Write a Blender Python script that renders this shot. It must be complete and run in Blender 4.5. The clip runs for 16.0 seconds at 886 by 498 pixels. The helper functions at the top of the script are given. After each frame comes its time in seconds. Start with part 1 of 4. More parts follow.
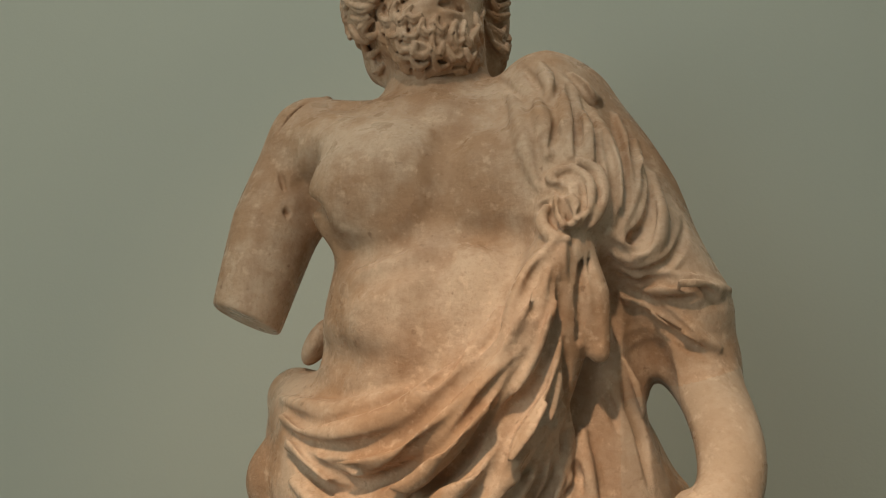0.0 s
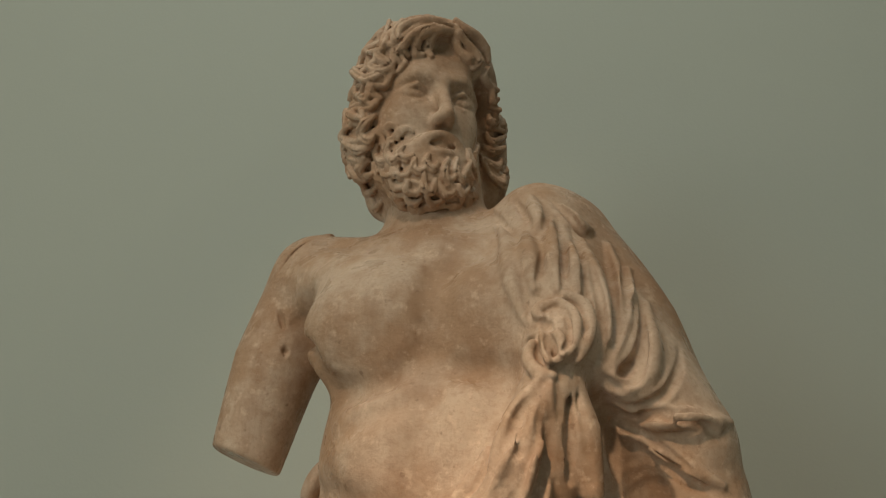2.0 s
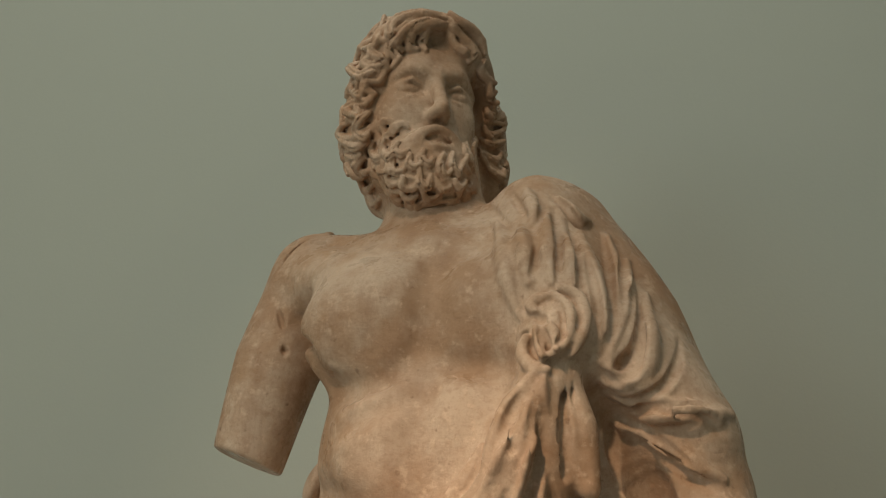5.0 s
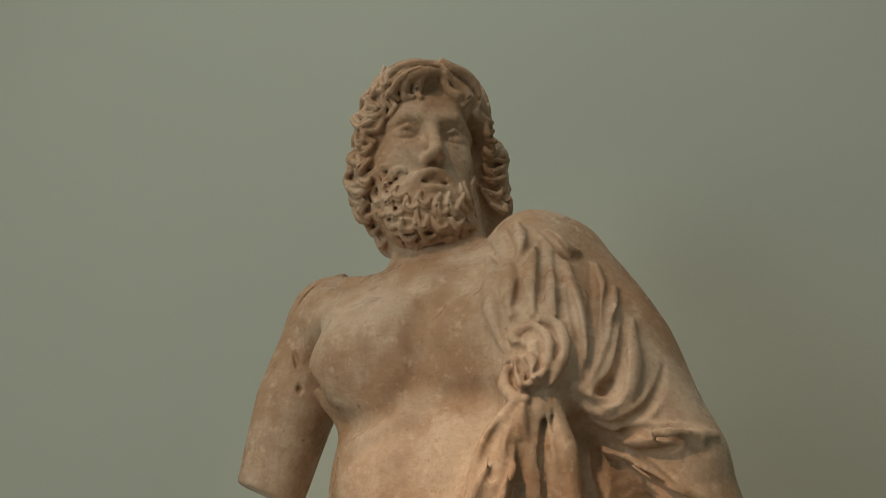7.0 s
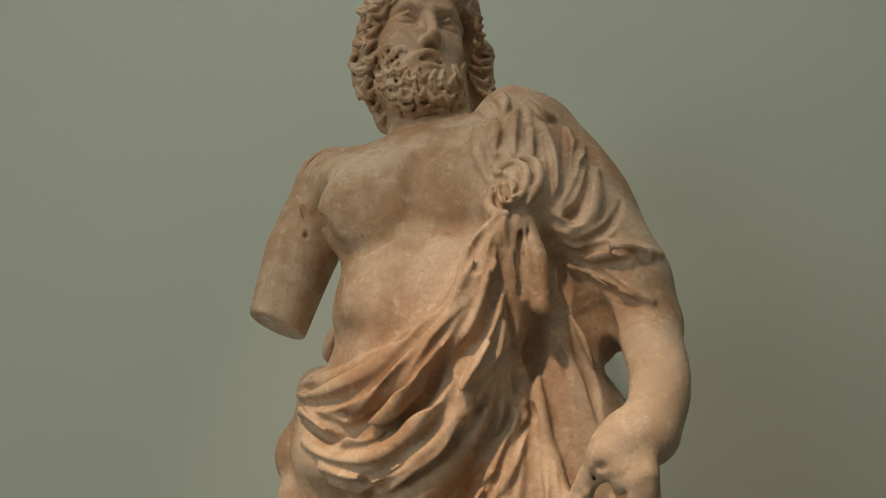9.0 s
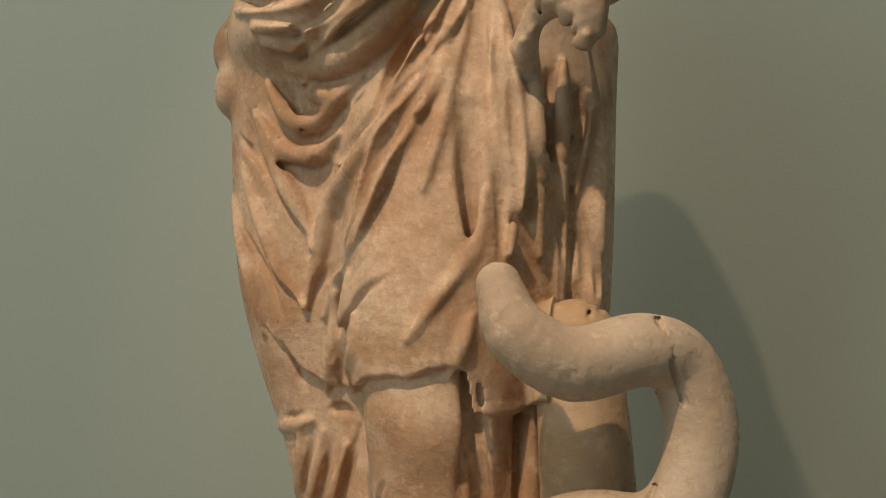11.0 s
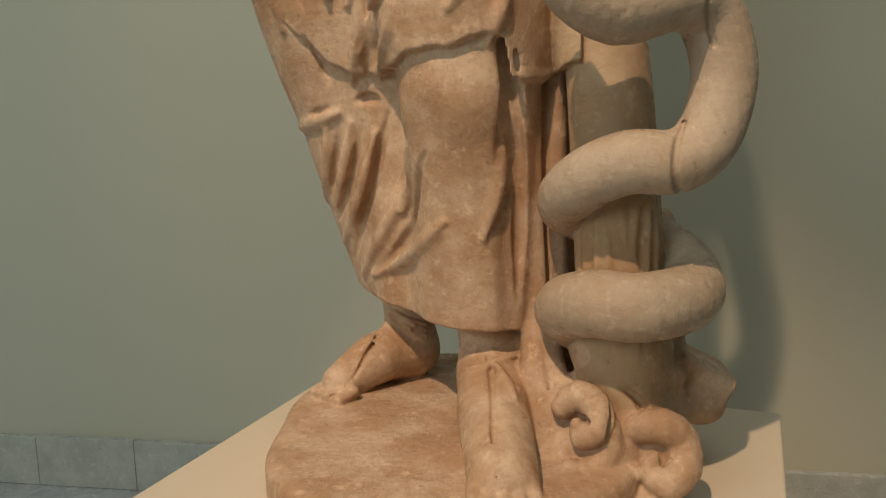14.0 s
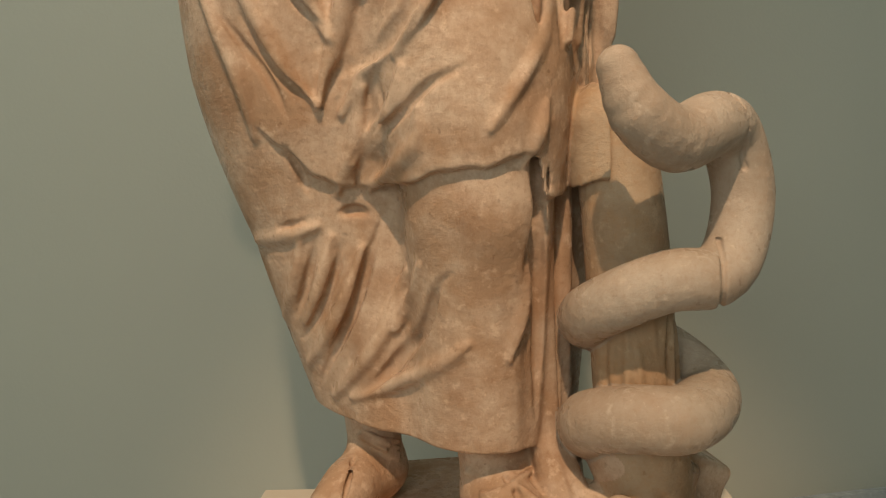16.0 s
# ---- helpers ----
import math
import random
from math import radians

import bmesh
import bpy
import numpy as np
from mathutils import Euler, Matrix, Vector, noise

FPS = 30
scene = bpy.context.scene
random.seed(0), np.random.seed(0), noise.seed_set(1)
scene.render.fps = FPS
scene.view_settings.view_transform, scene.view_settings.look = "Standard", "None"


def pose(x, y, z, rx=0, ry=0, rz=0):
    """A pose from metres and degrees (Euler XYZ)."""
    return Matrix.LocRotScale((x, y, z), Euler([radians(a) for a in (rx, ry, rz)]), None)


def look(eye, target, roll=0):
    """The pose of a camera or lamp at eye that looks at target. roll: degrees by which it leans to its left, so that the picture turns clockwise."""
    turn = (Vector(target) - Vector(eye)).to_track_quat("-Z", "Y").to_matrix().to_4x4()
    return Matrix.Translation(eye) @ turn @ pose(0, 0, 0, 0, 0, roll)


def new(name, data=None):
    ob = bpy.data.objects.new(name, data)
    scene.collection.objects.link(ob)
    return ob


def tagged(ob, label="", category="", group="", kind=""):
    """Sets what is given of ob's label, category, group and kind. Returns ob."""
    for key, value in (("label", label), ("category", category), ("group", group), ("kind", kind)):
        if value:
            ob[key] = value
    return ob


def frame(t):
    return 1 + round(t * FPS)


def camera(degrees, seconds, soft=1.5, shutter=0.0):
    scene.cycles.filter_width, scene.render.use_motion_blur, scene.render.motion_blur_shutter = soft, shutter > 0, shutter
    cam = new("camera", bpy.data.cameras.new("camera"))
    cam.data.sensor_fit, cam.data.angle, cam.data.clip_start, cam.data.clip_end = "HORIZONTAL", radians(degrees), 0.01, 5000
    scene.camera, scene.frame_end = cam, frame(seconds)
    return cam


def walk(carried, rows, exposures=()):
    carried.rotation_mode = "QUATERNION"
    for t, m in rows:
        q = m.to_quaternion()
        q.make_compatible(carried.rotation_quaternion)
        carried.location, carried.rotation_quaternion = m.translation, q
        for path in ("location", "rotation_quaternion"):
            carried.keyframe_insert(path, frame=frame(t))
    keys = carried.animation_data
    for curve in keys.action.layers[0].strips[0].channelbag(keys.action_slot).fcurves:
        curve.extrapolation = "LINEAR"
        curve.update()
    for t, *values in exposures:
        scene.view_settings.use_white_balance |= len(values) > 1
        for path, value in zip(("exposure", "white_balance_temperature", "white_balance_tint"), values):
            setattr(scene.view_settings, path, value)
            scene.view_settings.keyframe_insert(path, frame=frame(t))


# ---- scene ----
cam = camera(57.6, 16.0, 1.0)
PATH = [
    (0, (0.066, -1.057, 1.768), (-0.149, 0.906, 2.087), 1.1),
    (0.5, (0.12, -1.035, 1.789), (-0.171, 0.897, 2.214), -0.6),
    (1, (0.133, -1.045, 1.799), (-0.109, 0.861, 2.355), 0.2),
    (1.5, (0.137, -1.052, 1.797), (-0.155, 0.839, 2.38), 0.1),
    (2, (0.136, -1.053, 1.794), (-0.195, 0.829, 2.386), 0.1),
    (2.5, (0.137, -1.051, 1.794), (-0.193, 0.835, 2.373), 0.3),
    (3, (0.137, -1.041, 1.792), (-0.2, 0.846, 2.36), 0.5),
    (3.5, (0.139, -1.04, 1.792), (-0.189, 0.85, 2.36), 0.7),
    (4, (0.138, -1.041, 1.789), (-0.179, 0.846, 2.37), 0.6),
    (6.5, (0.266, -1.025, 1.802), (-0.287, 0.802, 2.4), -2.8),
    (7, (0.282, -1.058, 1.787), (-0.284, 0.744, 2.446), -2.1),
    (7.5, (0.28, -1.106, 1.754), (-0.322, 0.687, 2.405), -1.4),
    (8, (0.273, -1.167, 1.713), (-0.258, 0.656, 2.343), -1.3),
    (8.2, (0.266, -1.181, 1.691), (-0.242, 0.644, 2.331), -1.6),
    (10.5, (0.303, -1.058, 1.287), (-0.191, 0.831, 1.724), 2.1),
    (11, (0.306, -1.013, 1.258), (-0.201, 0.91, 1.468), 1.9),
    (11.5, (0.298, -1.002, 1.233), (-0.211, 0.932, 1.279), 0.7),
    (12, (0.293, -0.992, 1.213), (-0.21, 0.942, 1.122), 0.9),
    (12.5, (0.293, -0.991, 1.201), (-0.201, 0.941, 1.046), 0.7),
    (13, (0.306, -0.995, 1.177), (-0.178, 0.928, 0.916), 0.9),
    (13.5, (0.287, -1.026, 1.161), (-0.187, 0.886, 0.813), 0.3),
    (14, (0.193, -1.1, 1.135), (-0.122, 0.848, 0.812), -1.1),
    (14.5, (0.15, -1.109, 1.159), (-0.08, 0.85, 0.828), -0.7),
    (15, (0.098, -1.063, 1.177), (0.052, 0.916, 0.891), -0.2),
    (15.5, (-0.047, -1.053, 1.202), (0.209, 0.91, 0.916), -3.5),
    (16, (-0.139, -1.028, 1.233), (0.207, 0.926, 0.985), -1.8),
]
walk(cam, [(t, look(eye, target, roll)) for t, eye, target, roll in PATH], [(0, -0.06), (1, -0.13), (8.2, -0.13), (10.5, 0.02), (13, 0.06), (16, 0.06)])

# ---- light ----
FLOOR, TOP, PED, WALL = 0.168, 4.6, 0.69, 0.79
world = bpy.data.worlds.new("world")
scene.world = world
world.use_nodes = True
world.node_tree.nodes["Background"].inputs[0].default_value = (0.6, 0.7, 0.8, 1)
world.node_tree.nodes["Background"].inputs[1].default_value = 0.3


def lamp(name, kind, power, colour, m, **more):
    data = bpy.data.lights.new(name, kind)
    data.energy, data.color = power, colour
    for key, value in more.items():
        setattr(data, key, value)
    ob = new(name, data)
    ob.matrix_world = m
    return ob


lamp("gallery_spot", "SPOT", 100, (1.0, 0.78, 0.57), look((-0.55, -2.6, 4.35), (-0.08, 0, 1.98)), spot_size=radians(33), spot_blend=0.9, shadow_soft_size=0.04)
lamp("gallery_spot", "SPOT", 500, (1.0, 0.71, 0.46), look((-0.62, -2.6, 4.35), (0.2, 0, 0.66)), spot_size=radians(23), spot_blend=0.9, shadow_soft_size=0.04)
# added cool fill from the front left; the walls have no window
lamp("front_fill", "AREA", 92, (0.91, 0.97, 0.91), look((-2.4, -4.6, 2.7), (0, 0, 1.7)), shape="RECTANGLE", size=3.0, size_y=2.0)
# added soft fill from overhead, no such source in view
lamp("overhead_fill", "AREA", 37, (0.88, 0.97, 0.9), look((0.0, -1.2, TOP - 0.02), (0.0, -1.2, 0)), shape="RECTANGLE", size=4.0, size_y=2.4)

# ---- materials ----


def material(name, rough=0.8):
    m = bpy.data.materials.new(name)
    m.use_nodes = True
    nodes, links = m.node_tree.nodes, m.node_tree.links
    shader = nodes["Principled BSDF"]
    shader.inputs["Roughness"].default_value = rough
    return m, nodes, links, shader


def stone(name, pale, mid, dark, rough=0.9, streak=0.4, fleck=0.36):
    """Old marble: clouds of brown patina, runs down the surface, pale knocks and fine pits."""
    m, nodes, links, shader = material(name, rough)
    where = nodes.new("ShaderNodeTexCoord").outputs["Object"]

    def cloud(scale, detail=6.0, roughness=0.6, stretch=(1, 1, 1), shift=0.0):
        place = nodes.new("ShaderNodeMapping")
        place.inputs["Scale"].default_value, place.inputs["Location"].default_value = stretch, (shift, shift * 2, -shift)
        links.new(where, place.inputs["Vector"])
        t = nodes.new("ShaderNodeTexNoise")
        t.inputs["Scale"].default_value, t.inputs["Detail"].default_value, t.inputs["Roughness"].default_value = scale, detail, roughness
        links.new(place.outputs[0], t.inputs["Vector"])
        return t.outputs["Fac"]

    def ramp(value, low, high, top=1.0):
        r = nodes.new("ShaderNodeMapRange")
        r.inputs["From Min"].default_value, r.inputs["From Max"].default_value, r.inputs["To Max"].default_value = low, high, top
        links.new(value, r.inputs["Value"])
        return r.outputs["Result"]

    def blend(fac, a, b):
        x = nodes.new("ShaderNodeMix")
        x.data_type = "RGBA"
        links.new(fac, x.inputs[0])
        for value, slot in ((a, x.inputs[6]), (b, x.inputs[7])):
            if isinstance(value, tuple):
                slot.default_value = (*value, 1)
            else:
                links.new(value, slot)
        return x.outputs[2]

    colour = blend(ramp(cloud(9, 8, 0.65), 0.42, 0.58), pale, mid)
    colour = blend(ramp(cloud(5, 7, 0.65, shift=3.1), 0.5, 0.7, 0.6), colour, dark)
    colour = blend(ramp(cloud(9, 6, 0.6, (3.0, 3.0, 0.5), 7.7), 0.55, 0.74, streak), colour, dark)
    colour = blend(ramp(cloud(28, 6, 0.7, shift=6.6), 0.5, 0.7, 0.35), colour, dark)
    colour = blend(ramp(cloud(55, 5, 0.6, shift=1.3), 0.58, 0.67, fleck), colour, tuple(min(0.8, v * 1.35) for v in pale))
    colour = blend(ramp(cloud(80, 3, 0.5, shift=5.3), 0.68, 0.76, 0.5), colour, tuple(v * 0.6 for v in dark))
    colour = blend(ramp(cloud(170, 5, 0.7, shift=8.4), 0.5, 0.68, 0.3), colour, dark)
    colour = blend(ramp(cloud(120, 4, 0.6, shift=11.2), 0.62, 0.72, 0.25), colour, tuple(min(0.8, v * 1.4) for v in pale))
    links.new(colour, shader.inputs["Base Color"])
    links.new(ramp(cloud(30, 4, 0.5, shift=2.2), 0.3, 0.7, rough), shader.inputs["Roughness"])
    shader.inputs["Specular IOR Level"].default_value = 0.12
    grain = nodes.new("ShaderNodeBump")
    grain.inputs["Strength"].default_value, grain.inputs["Distance"].default_value = 0.55, 0.004
    links.new(cloud(95, 8, 0.7, shift=9.1), grain.inputs["Height"])
    swell = nodes.new("ShaderNodeBump")
    swell.inputs["Strength"].default_value, swell.inputs["Distance"].default_value = 0.35, 0.012
    links.new(cloud(18, 4, 0.55, shift=4.4), swell.inputs["Height"])
    links.new(swell.outputs[0], grain.inputs["Normal"])
    links.new(grain.outputs[0], shader.inputs["Normal"])
    for node in nodes:
        if node.type == "MAP_RANGE" and node.inputs["To Max"].default_value == rough:
            node.inputs["To Min"].default_value = rough * 0.75
    return m


def painted(name, colour, other, rough=0.85, size=1.3, grain=0.15):
    """Plastered and painted: faint blotches and a fine roller grain."""
    m, nodes, links, shader = material(name, rough)
    where = nodes.new("ShaderNodeTexCoord").outputs["Object"]
    big, fine = nodes.new("ShaderNodeTexNoise"), nodes.new("ShaderNodeTexNoise")
    big.inputs["Scale"].default_value, big.inputs["Detail"].default_value = size, 5
    fine.inputs["Scale"].default_value, fine.inputs["Detail"].default_value = 140, 3
    for t in (big, fine):
        links.new(where, t.inputs["Vector"])
    mix = nodes.new("ShaderNodeMix")
    mix.data_type = "RGBA"
    mix.inputs[6].default_value, mix.inputs[7].default_value = (*colour, 1), (*other, 1)
    links.new(big.outputs["Fac"], mix.inputs[0])
    links.new(mix.outputs[2], shader.inputs["Base Color"])
    bump = nodes.new("ShaderNodeBump")
    bump.inputs["Strength"].default_value, bump.inputs["Distance"].default_value = grain, 0.002
    links.new(fine.outputs["Fac"], bump.inputs["Height"])
    links.new(bump.outputs[0], shader.inputs["Normal"])
    return m


MARBLE = stone("patinated_marble", (0.55, 0.4, 0.285), (0.41, 0.255, 0.155), (0.27, 0.145, 0.08))
SNAKE = stone("pale_marble", (0.46, 0.37, 0.285), (0.4, 0.31, 0.23), (0.34, 0.22, 0.14), streak=0.25)
TRUNK = stone("trunk_marble", (0.44, 0.32, 0.21), (0.37, 0.25, 0.155), (0.4, 0.22, 0.1), streak=0.35)
MENDED = stone("mended_marble", (0.5, 0.38, 0.28), (0.43, 0.31, 0.215), (0.34, 0.22, 0.14), streak=0.3)
PAINT = painted("wall_paint", (0.475, 0.465, 0.382), (0.505, 0.49, 0.402))
GREY = stone("grey_marble", (0.5, 0.51, 0.52), (0.42, 0.44, 0.45), (0.3, 0.31, 0.31), rough=0.4, streak=0.2)
SLAB = stone("slab_marble", (0.47, 0.48, 0.45), (0.41, 0.42, 0.395), (0.33, 0.34, 0.32), rough=0.6, streak=0.2)
PEDPAINT = painted("pedestal_paint", (0.58, 0.49, 0.385), (0.55, 0.465, 0.36), grain=0.1, size=4)

# ---- the statue's solid ----


class Solid:
    """A solid on a grid of signed distances, built up by rounded unions and cuts."""

    def __init__(self, low, high, step):
        self.low, self.step = np.array(low, float), step
        self.count = np.ceil((np.array(high) - self.low) / step).astype(int) + 1
        self.d = np.full(self.count, 0.3, np.float32)

    def box(self, low, high, pad):
        a = np.clip(np.floor((np.asarray(low) - pad - self.low) / self.step).astype(int), 0, self.count - 1)
        b = np.clip(np.ceil((np.asarray(high) + pad - self.low) / self.step).astype(int) + 1, 1, self.count)
        cut = tuple(slice(p, max(q, p + 1)) for p, q in zip(a, b))
        axes = [(self.low[n] + self.step * np.arange(cut[n].start, cut[n].stop)).astype(np.float32) for n in range(3)]
        return cut, axes[0][:, None, None], axes[1][None, :, None], axes[2][None, None, :]

    def join(self, cut, e, k):
        d = self.d[cut]
        h = np.maximum(k - np.abs(d - e), 0) if k > 0 else 0
        self.d[cut] = np.minimum(d, e) - (h * h / (4 * k) if k > 0 else 0)

    def carve(self, cut, e, k):
        d = self.d[cut]
        h = np.maximum(k - np.abs(d + e), 0) if k > 0 else 0
        self.d[cut] = np.maximum(d, -e) + (h * h / (4 * k) if k > 0 else 0)

    def egg(self, c, r, turn=(0, 0, 0), k=0.03, less=False):
        c, r = np.array(c, float), np.array(r, float)
        big = r.max()
        cut, x, y, z = self.box(c - big, c + big, k + 3 * self.step)
        m = np.array(Euler([radians(a) for a in turn]).to_matrix().transposed())
        q = [m[n][0] * (x - c[0]) + m[n][1] * (y - c[1]) + m[n][2] * (z - c[2]) for n in range(3)]
        k0 = np.sqrt(sum((q[n] / r[n]) ** 2 for n in range(3)))
        k1 = np.sqrt(sum((q[n] / r[n] ** 2) ** 2 for n in range(3))) + 1e-6
        (self.carve if less else self.join)(cut, k0 * (k0 - 1) / k1, k)

    def block(self, c, size, turn=(0, 0, 0), k=0.01, less=False, edge=0.004):
        c, size = np.array(c, float), np.array(size, float) / 2
        big = np.linalg.norm(size)
        cut, x, y, z = self.box(c - big, c + big, k + 3 * self.step)
        m = np.array(Euler([radians(a) for a in turn]).to_matrix().transposed())
        q = [np.abs(m[n][0] * (x - c[0]) + m[n][1] * (y - c[1]) + m[n][2] * (z - c[2])) - size[n] + edge for n in range(3)]
        e = np.sqrt(sum(np.maximum(v, 0) ** 2 for v in q)) + np.minimum(np.maximum(np.maximum(q[0], q[1]), q[2]), 0) - edge
        (self.carve if less else self.join)(cut, e, k)

    def tube(self, points, radii, k=0.02, less=False, flat=None):
        """A rounded tube along a smooth line. flat: how far it is squeezed in y."""
        p, r = glide(points, radii, self.step)
        cut, x, y, z = self.box(p.min(0) - r.max(), p.max(0) + r.max(), k + 3 * self.step)
        e = np.full((x.shape[0], y.shape[1], z.shape[2]), 0.3, np.float32)
        for a, b, ra, rb in zip(p[:-1], p[1:], r[:-1], r[1:]):
            w = max(ra, rb)
            part_cut, px, py, pz = self.box(np.minimum(a, b) - w, np.maximum(a, b) + w, k + 3 * self.step)
            inner = tuple(slice(s.start - c.start, s.stop - c.start) for s, c in zip(part_cut, cut))
            ab = b - a
            t = np.clip(((px - a[0]) * ab[0] + (py - a[1]) * ab[1] + (pz - a[2]) * ab[2]) / (ab @ ab + 1e-12), 0, 1)
            near = np.sqrt((px - a[0] - t * ab[0]) ** 2 + (py - a[1] - t * ab[1]) ** 2 + (pz - a[2] - t * ab[2]) ** 2)
            e[inner] = np.minimum(e[inner], near - (ra + t * (rb - ra)))
        (self.carve if less else self.join)(cut, e, k)

    def slab(self, c, r, low, high, k=0.006):
        """An uneven round slab."""
        cut, x, y, z = self.box((c[0] - r[0] * 1.1, c[1] - r[1] * 1.1, low), (c[0] + r[0] * 1.1, c[1] + r[1] * 1.1, high), 0.02)
        a = np.arctan2(y - c[1], x - c[0])
        far = np.sqrt(((x - c[0]) / r[0]) ** 2 + ((y - c[1]) / r[1]) ** 2) - 1 - 0.03 * np.sin(3 * a + 1) - 0.015 * np.sin(7 * a)
        side = far * min(r) * 0.9
        flat = np.maximum(z - high, low - z) + 0 * side
        e = np.maximum(side, flat) + np.maximum(0.016 - np.abs(side - flat), 0) ** 2 / 0.064
        self.join(cut, e.astype(np.float32), k)

    def front(self, x, z):
        """How far forward the solid reaches at x and z."""
        i, j = (np.clip(int(round((v - self.low[n]) / self.step)), 0, self.count[n] - 1) for v, n in ((x, 0), (z, 2)))
        line = self.d[i, :, j]
        at = int(np.argmax(line < 0))
        if at == 0:
            return None
        return self.low[1] + self.step * (at - 1 + line[at - 1] / (line[at - 1] - line[at]))

    def laid(self, line, lift):
        """The points of a line of (x, z), laid on the front of the solid and raised by lift."""
        xz, _ = glide([(x, 0, z) for x, z in line], [0.01] * len(line), 0.006)
        ys = [self.front(x, z) for x, _, z in xz]
        known = [n for n, v in enumerate(ys) if v is not None]
        if not known:
            return None
        y = np.interp(range(len(ys)), known, [ys[n] for n in known])
        for _ in range(3):
            y = np.r_[y[0], (y[:-2] + 2 * y[1:-1] + y[2:]) / 4, y[-1]] if len(y) > 2 else y
        return np.stack([xz[:, 0], y - lift, xz[:, 2]], 1)

    def fold(self, line, r, lift=0.3, k=0.014, ends=(0.2, 0.2)):
        """A ridge of cloth of radius r along a line of (x, z), thinning out at its ends."""
        p = self.laid(line, lift * r)
        if p is None:
            return
        t = np.linspace(0, 1, len(p))
        size = r * np.minimum(np.minimum(1, ends[0] + (1 - ends[0]) * t / 0.35), ends[1] + (1 - ends[1]) * (1 - t) / 0.35)
        self.tube([tuple(v) for v in p], list(size), k)

    def groove(self, line, r, deep=0.6, k=0.008, ends=(0.3, 0.3)):
        """A valley of radius r, sunk by deep radii."""
        p = self.laid(line, (1 - deep) * r)
        if p is None:
            return
        t = np.linspace(0, 1, len(p))
        size = r * np.minimum(np.minimum(1, ends[0] + (1 - ends[0]) * t / 0.3), ends[1] + (1 - ends[1]) * (1 - t) / 0.3)
        p[:, 1] -= (r - size) * 0.9
        self.tube([tuple(v) for v in p], list(size), k, less=True)

    def pleat(self, line, r):
        self.fold(line, r, 0.45, 0.012, (0.15, 0.15))

    def crease(self, line, r):
        self.groove(line, r, 1.4, 0.005, (0.25, 0.25))

    def mesh(self):
        """Corners and quads of the surface (surface nets)."""
        d, n = self.d, self.count
        s = d < 0
        total = np.zeros(n - 1, np.uint8)
        corner = [(a, b, c) for a in (0, 1) for b in (0, 1) for c in (0, 1)]
        for a, b, c in corner:
            total += s[a : n[0] - 1 + a, b : n[1] - 1 + b, c : n[2] - 1 + c]
        cell = np.argwhere((total > 0) & (total < 8))
        value = np.stack([d[cell[:, 0] + a, cell[:, 1] + b, cell[:, 2] + c] for a, b, c in corner], 1)
        place, hits = np.zeros((len(cell), 3)), np.zeros(len(cell))
        for p in range(8):
            for q in range(p + 1, 8):
                if sum(abs(u - v) for u, v in zip(corner[p], corner[q])) != 1:
                    continue
                cross = (value[:, p] < 0) != (value[:, q] < 0)
                t = np.where(cross, value[:, p] / np.where(cross, value[:, p] - value[:, q], 1), 0)
                spot = np.array(corner[p]) + t[:, None] * (np.array(corner[q]) - np.array(corner[p]))
                place += spot * cross[:, None]
                hits += cross
        verts = self.low + self.step * (cell + place / hits[:, None])
        index = np.full(n - 1, -1, np.int32)
        index[tuple(cell.T)] = np.arange(len(cell))
        quads = []
        for axis in range(3):
            u, v = (axis + 1) % 3, (axis + 2) % 3
            first = np.take(s, range(n[axis] - 1), axis)
            second = np.take(s, range(1, n[axis]), axis)
            edge = np.argwhere(first != second)
            edge = edge[(edge[:, u] > 0) & (edge[:, v] > 0) & (edge[:, u] < n[u] - 1) & (edge[:, v] < n[v] - 1)]
            ring = []
            for du, dv in ((1, 1), (0, 1), (0, 0), (1, 0)):
                c = edge.copy()
                c[:, u] -= du
                c[:, v] -= dv
                ring.append(index[tuple(c.T)])
            ring = np.stack(ring, 1)
            inside = s[tuple(edge.T)]
            ring[~inside] = ring[~inside][:, ::-1]
            quads.append(ring)
        return verts, np.concatenate(quads)


def glide(points, radii, step):
    """A smooth line through the points, with its radii, cut into short pieces."""
    p, r = np.array(points, float), np.array(radii if len(np.shape(radii)) else [radii] * len(points), float)
    if len(p) > 20:
        return p, r
    out, size = [], []
    full = np.concatenate([[2 * p[0] - p[1]], p, [2 * p[-1] - p[-2]]])
    rr = np.concatenate([[r[0]], r, [r[-1]]])
    for n in range(1, len(full) - 2):
        a, b, c, d = full[n - 1 : n + 3]
        many = max(2, int(np.linalg.norm(c - b) / max(0.012, 2 * step)))
        for t in np.arange(many) / many:
            out.append(0.5 * (2 * b + (c - a) * t + (2 * a - 5 * b + 4 * c - d) * t**2 + (3 * b - a - 3 * c + d) * t**3))
            size.append(rr[n] + t * (rr[n + 1] - rr[n]))
    return np.array(out + [p[-1]]), np.array(size + [r[-1]])


body = Solid((-0.37, -0.41, 0.66), (0.42, 0.26, 2.27), 0.0024)

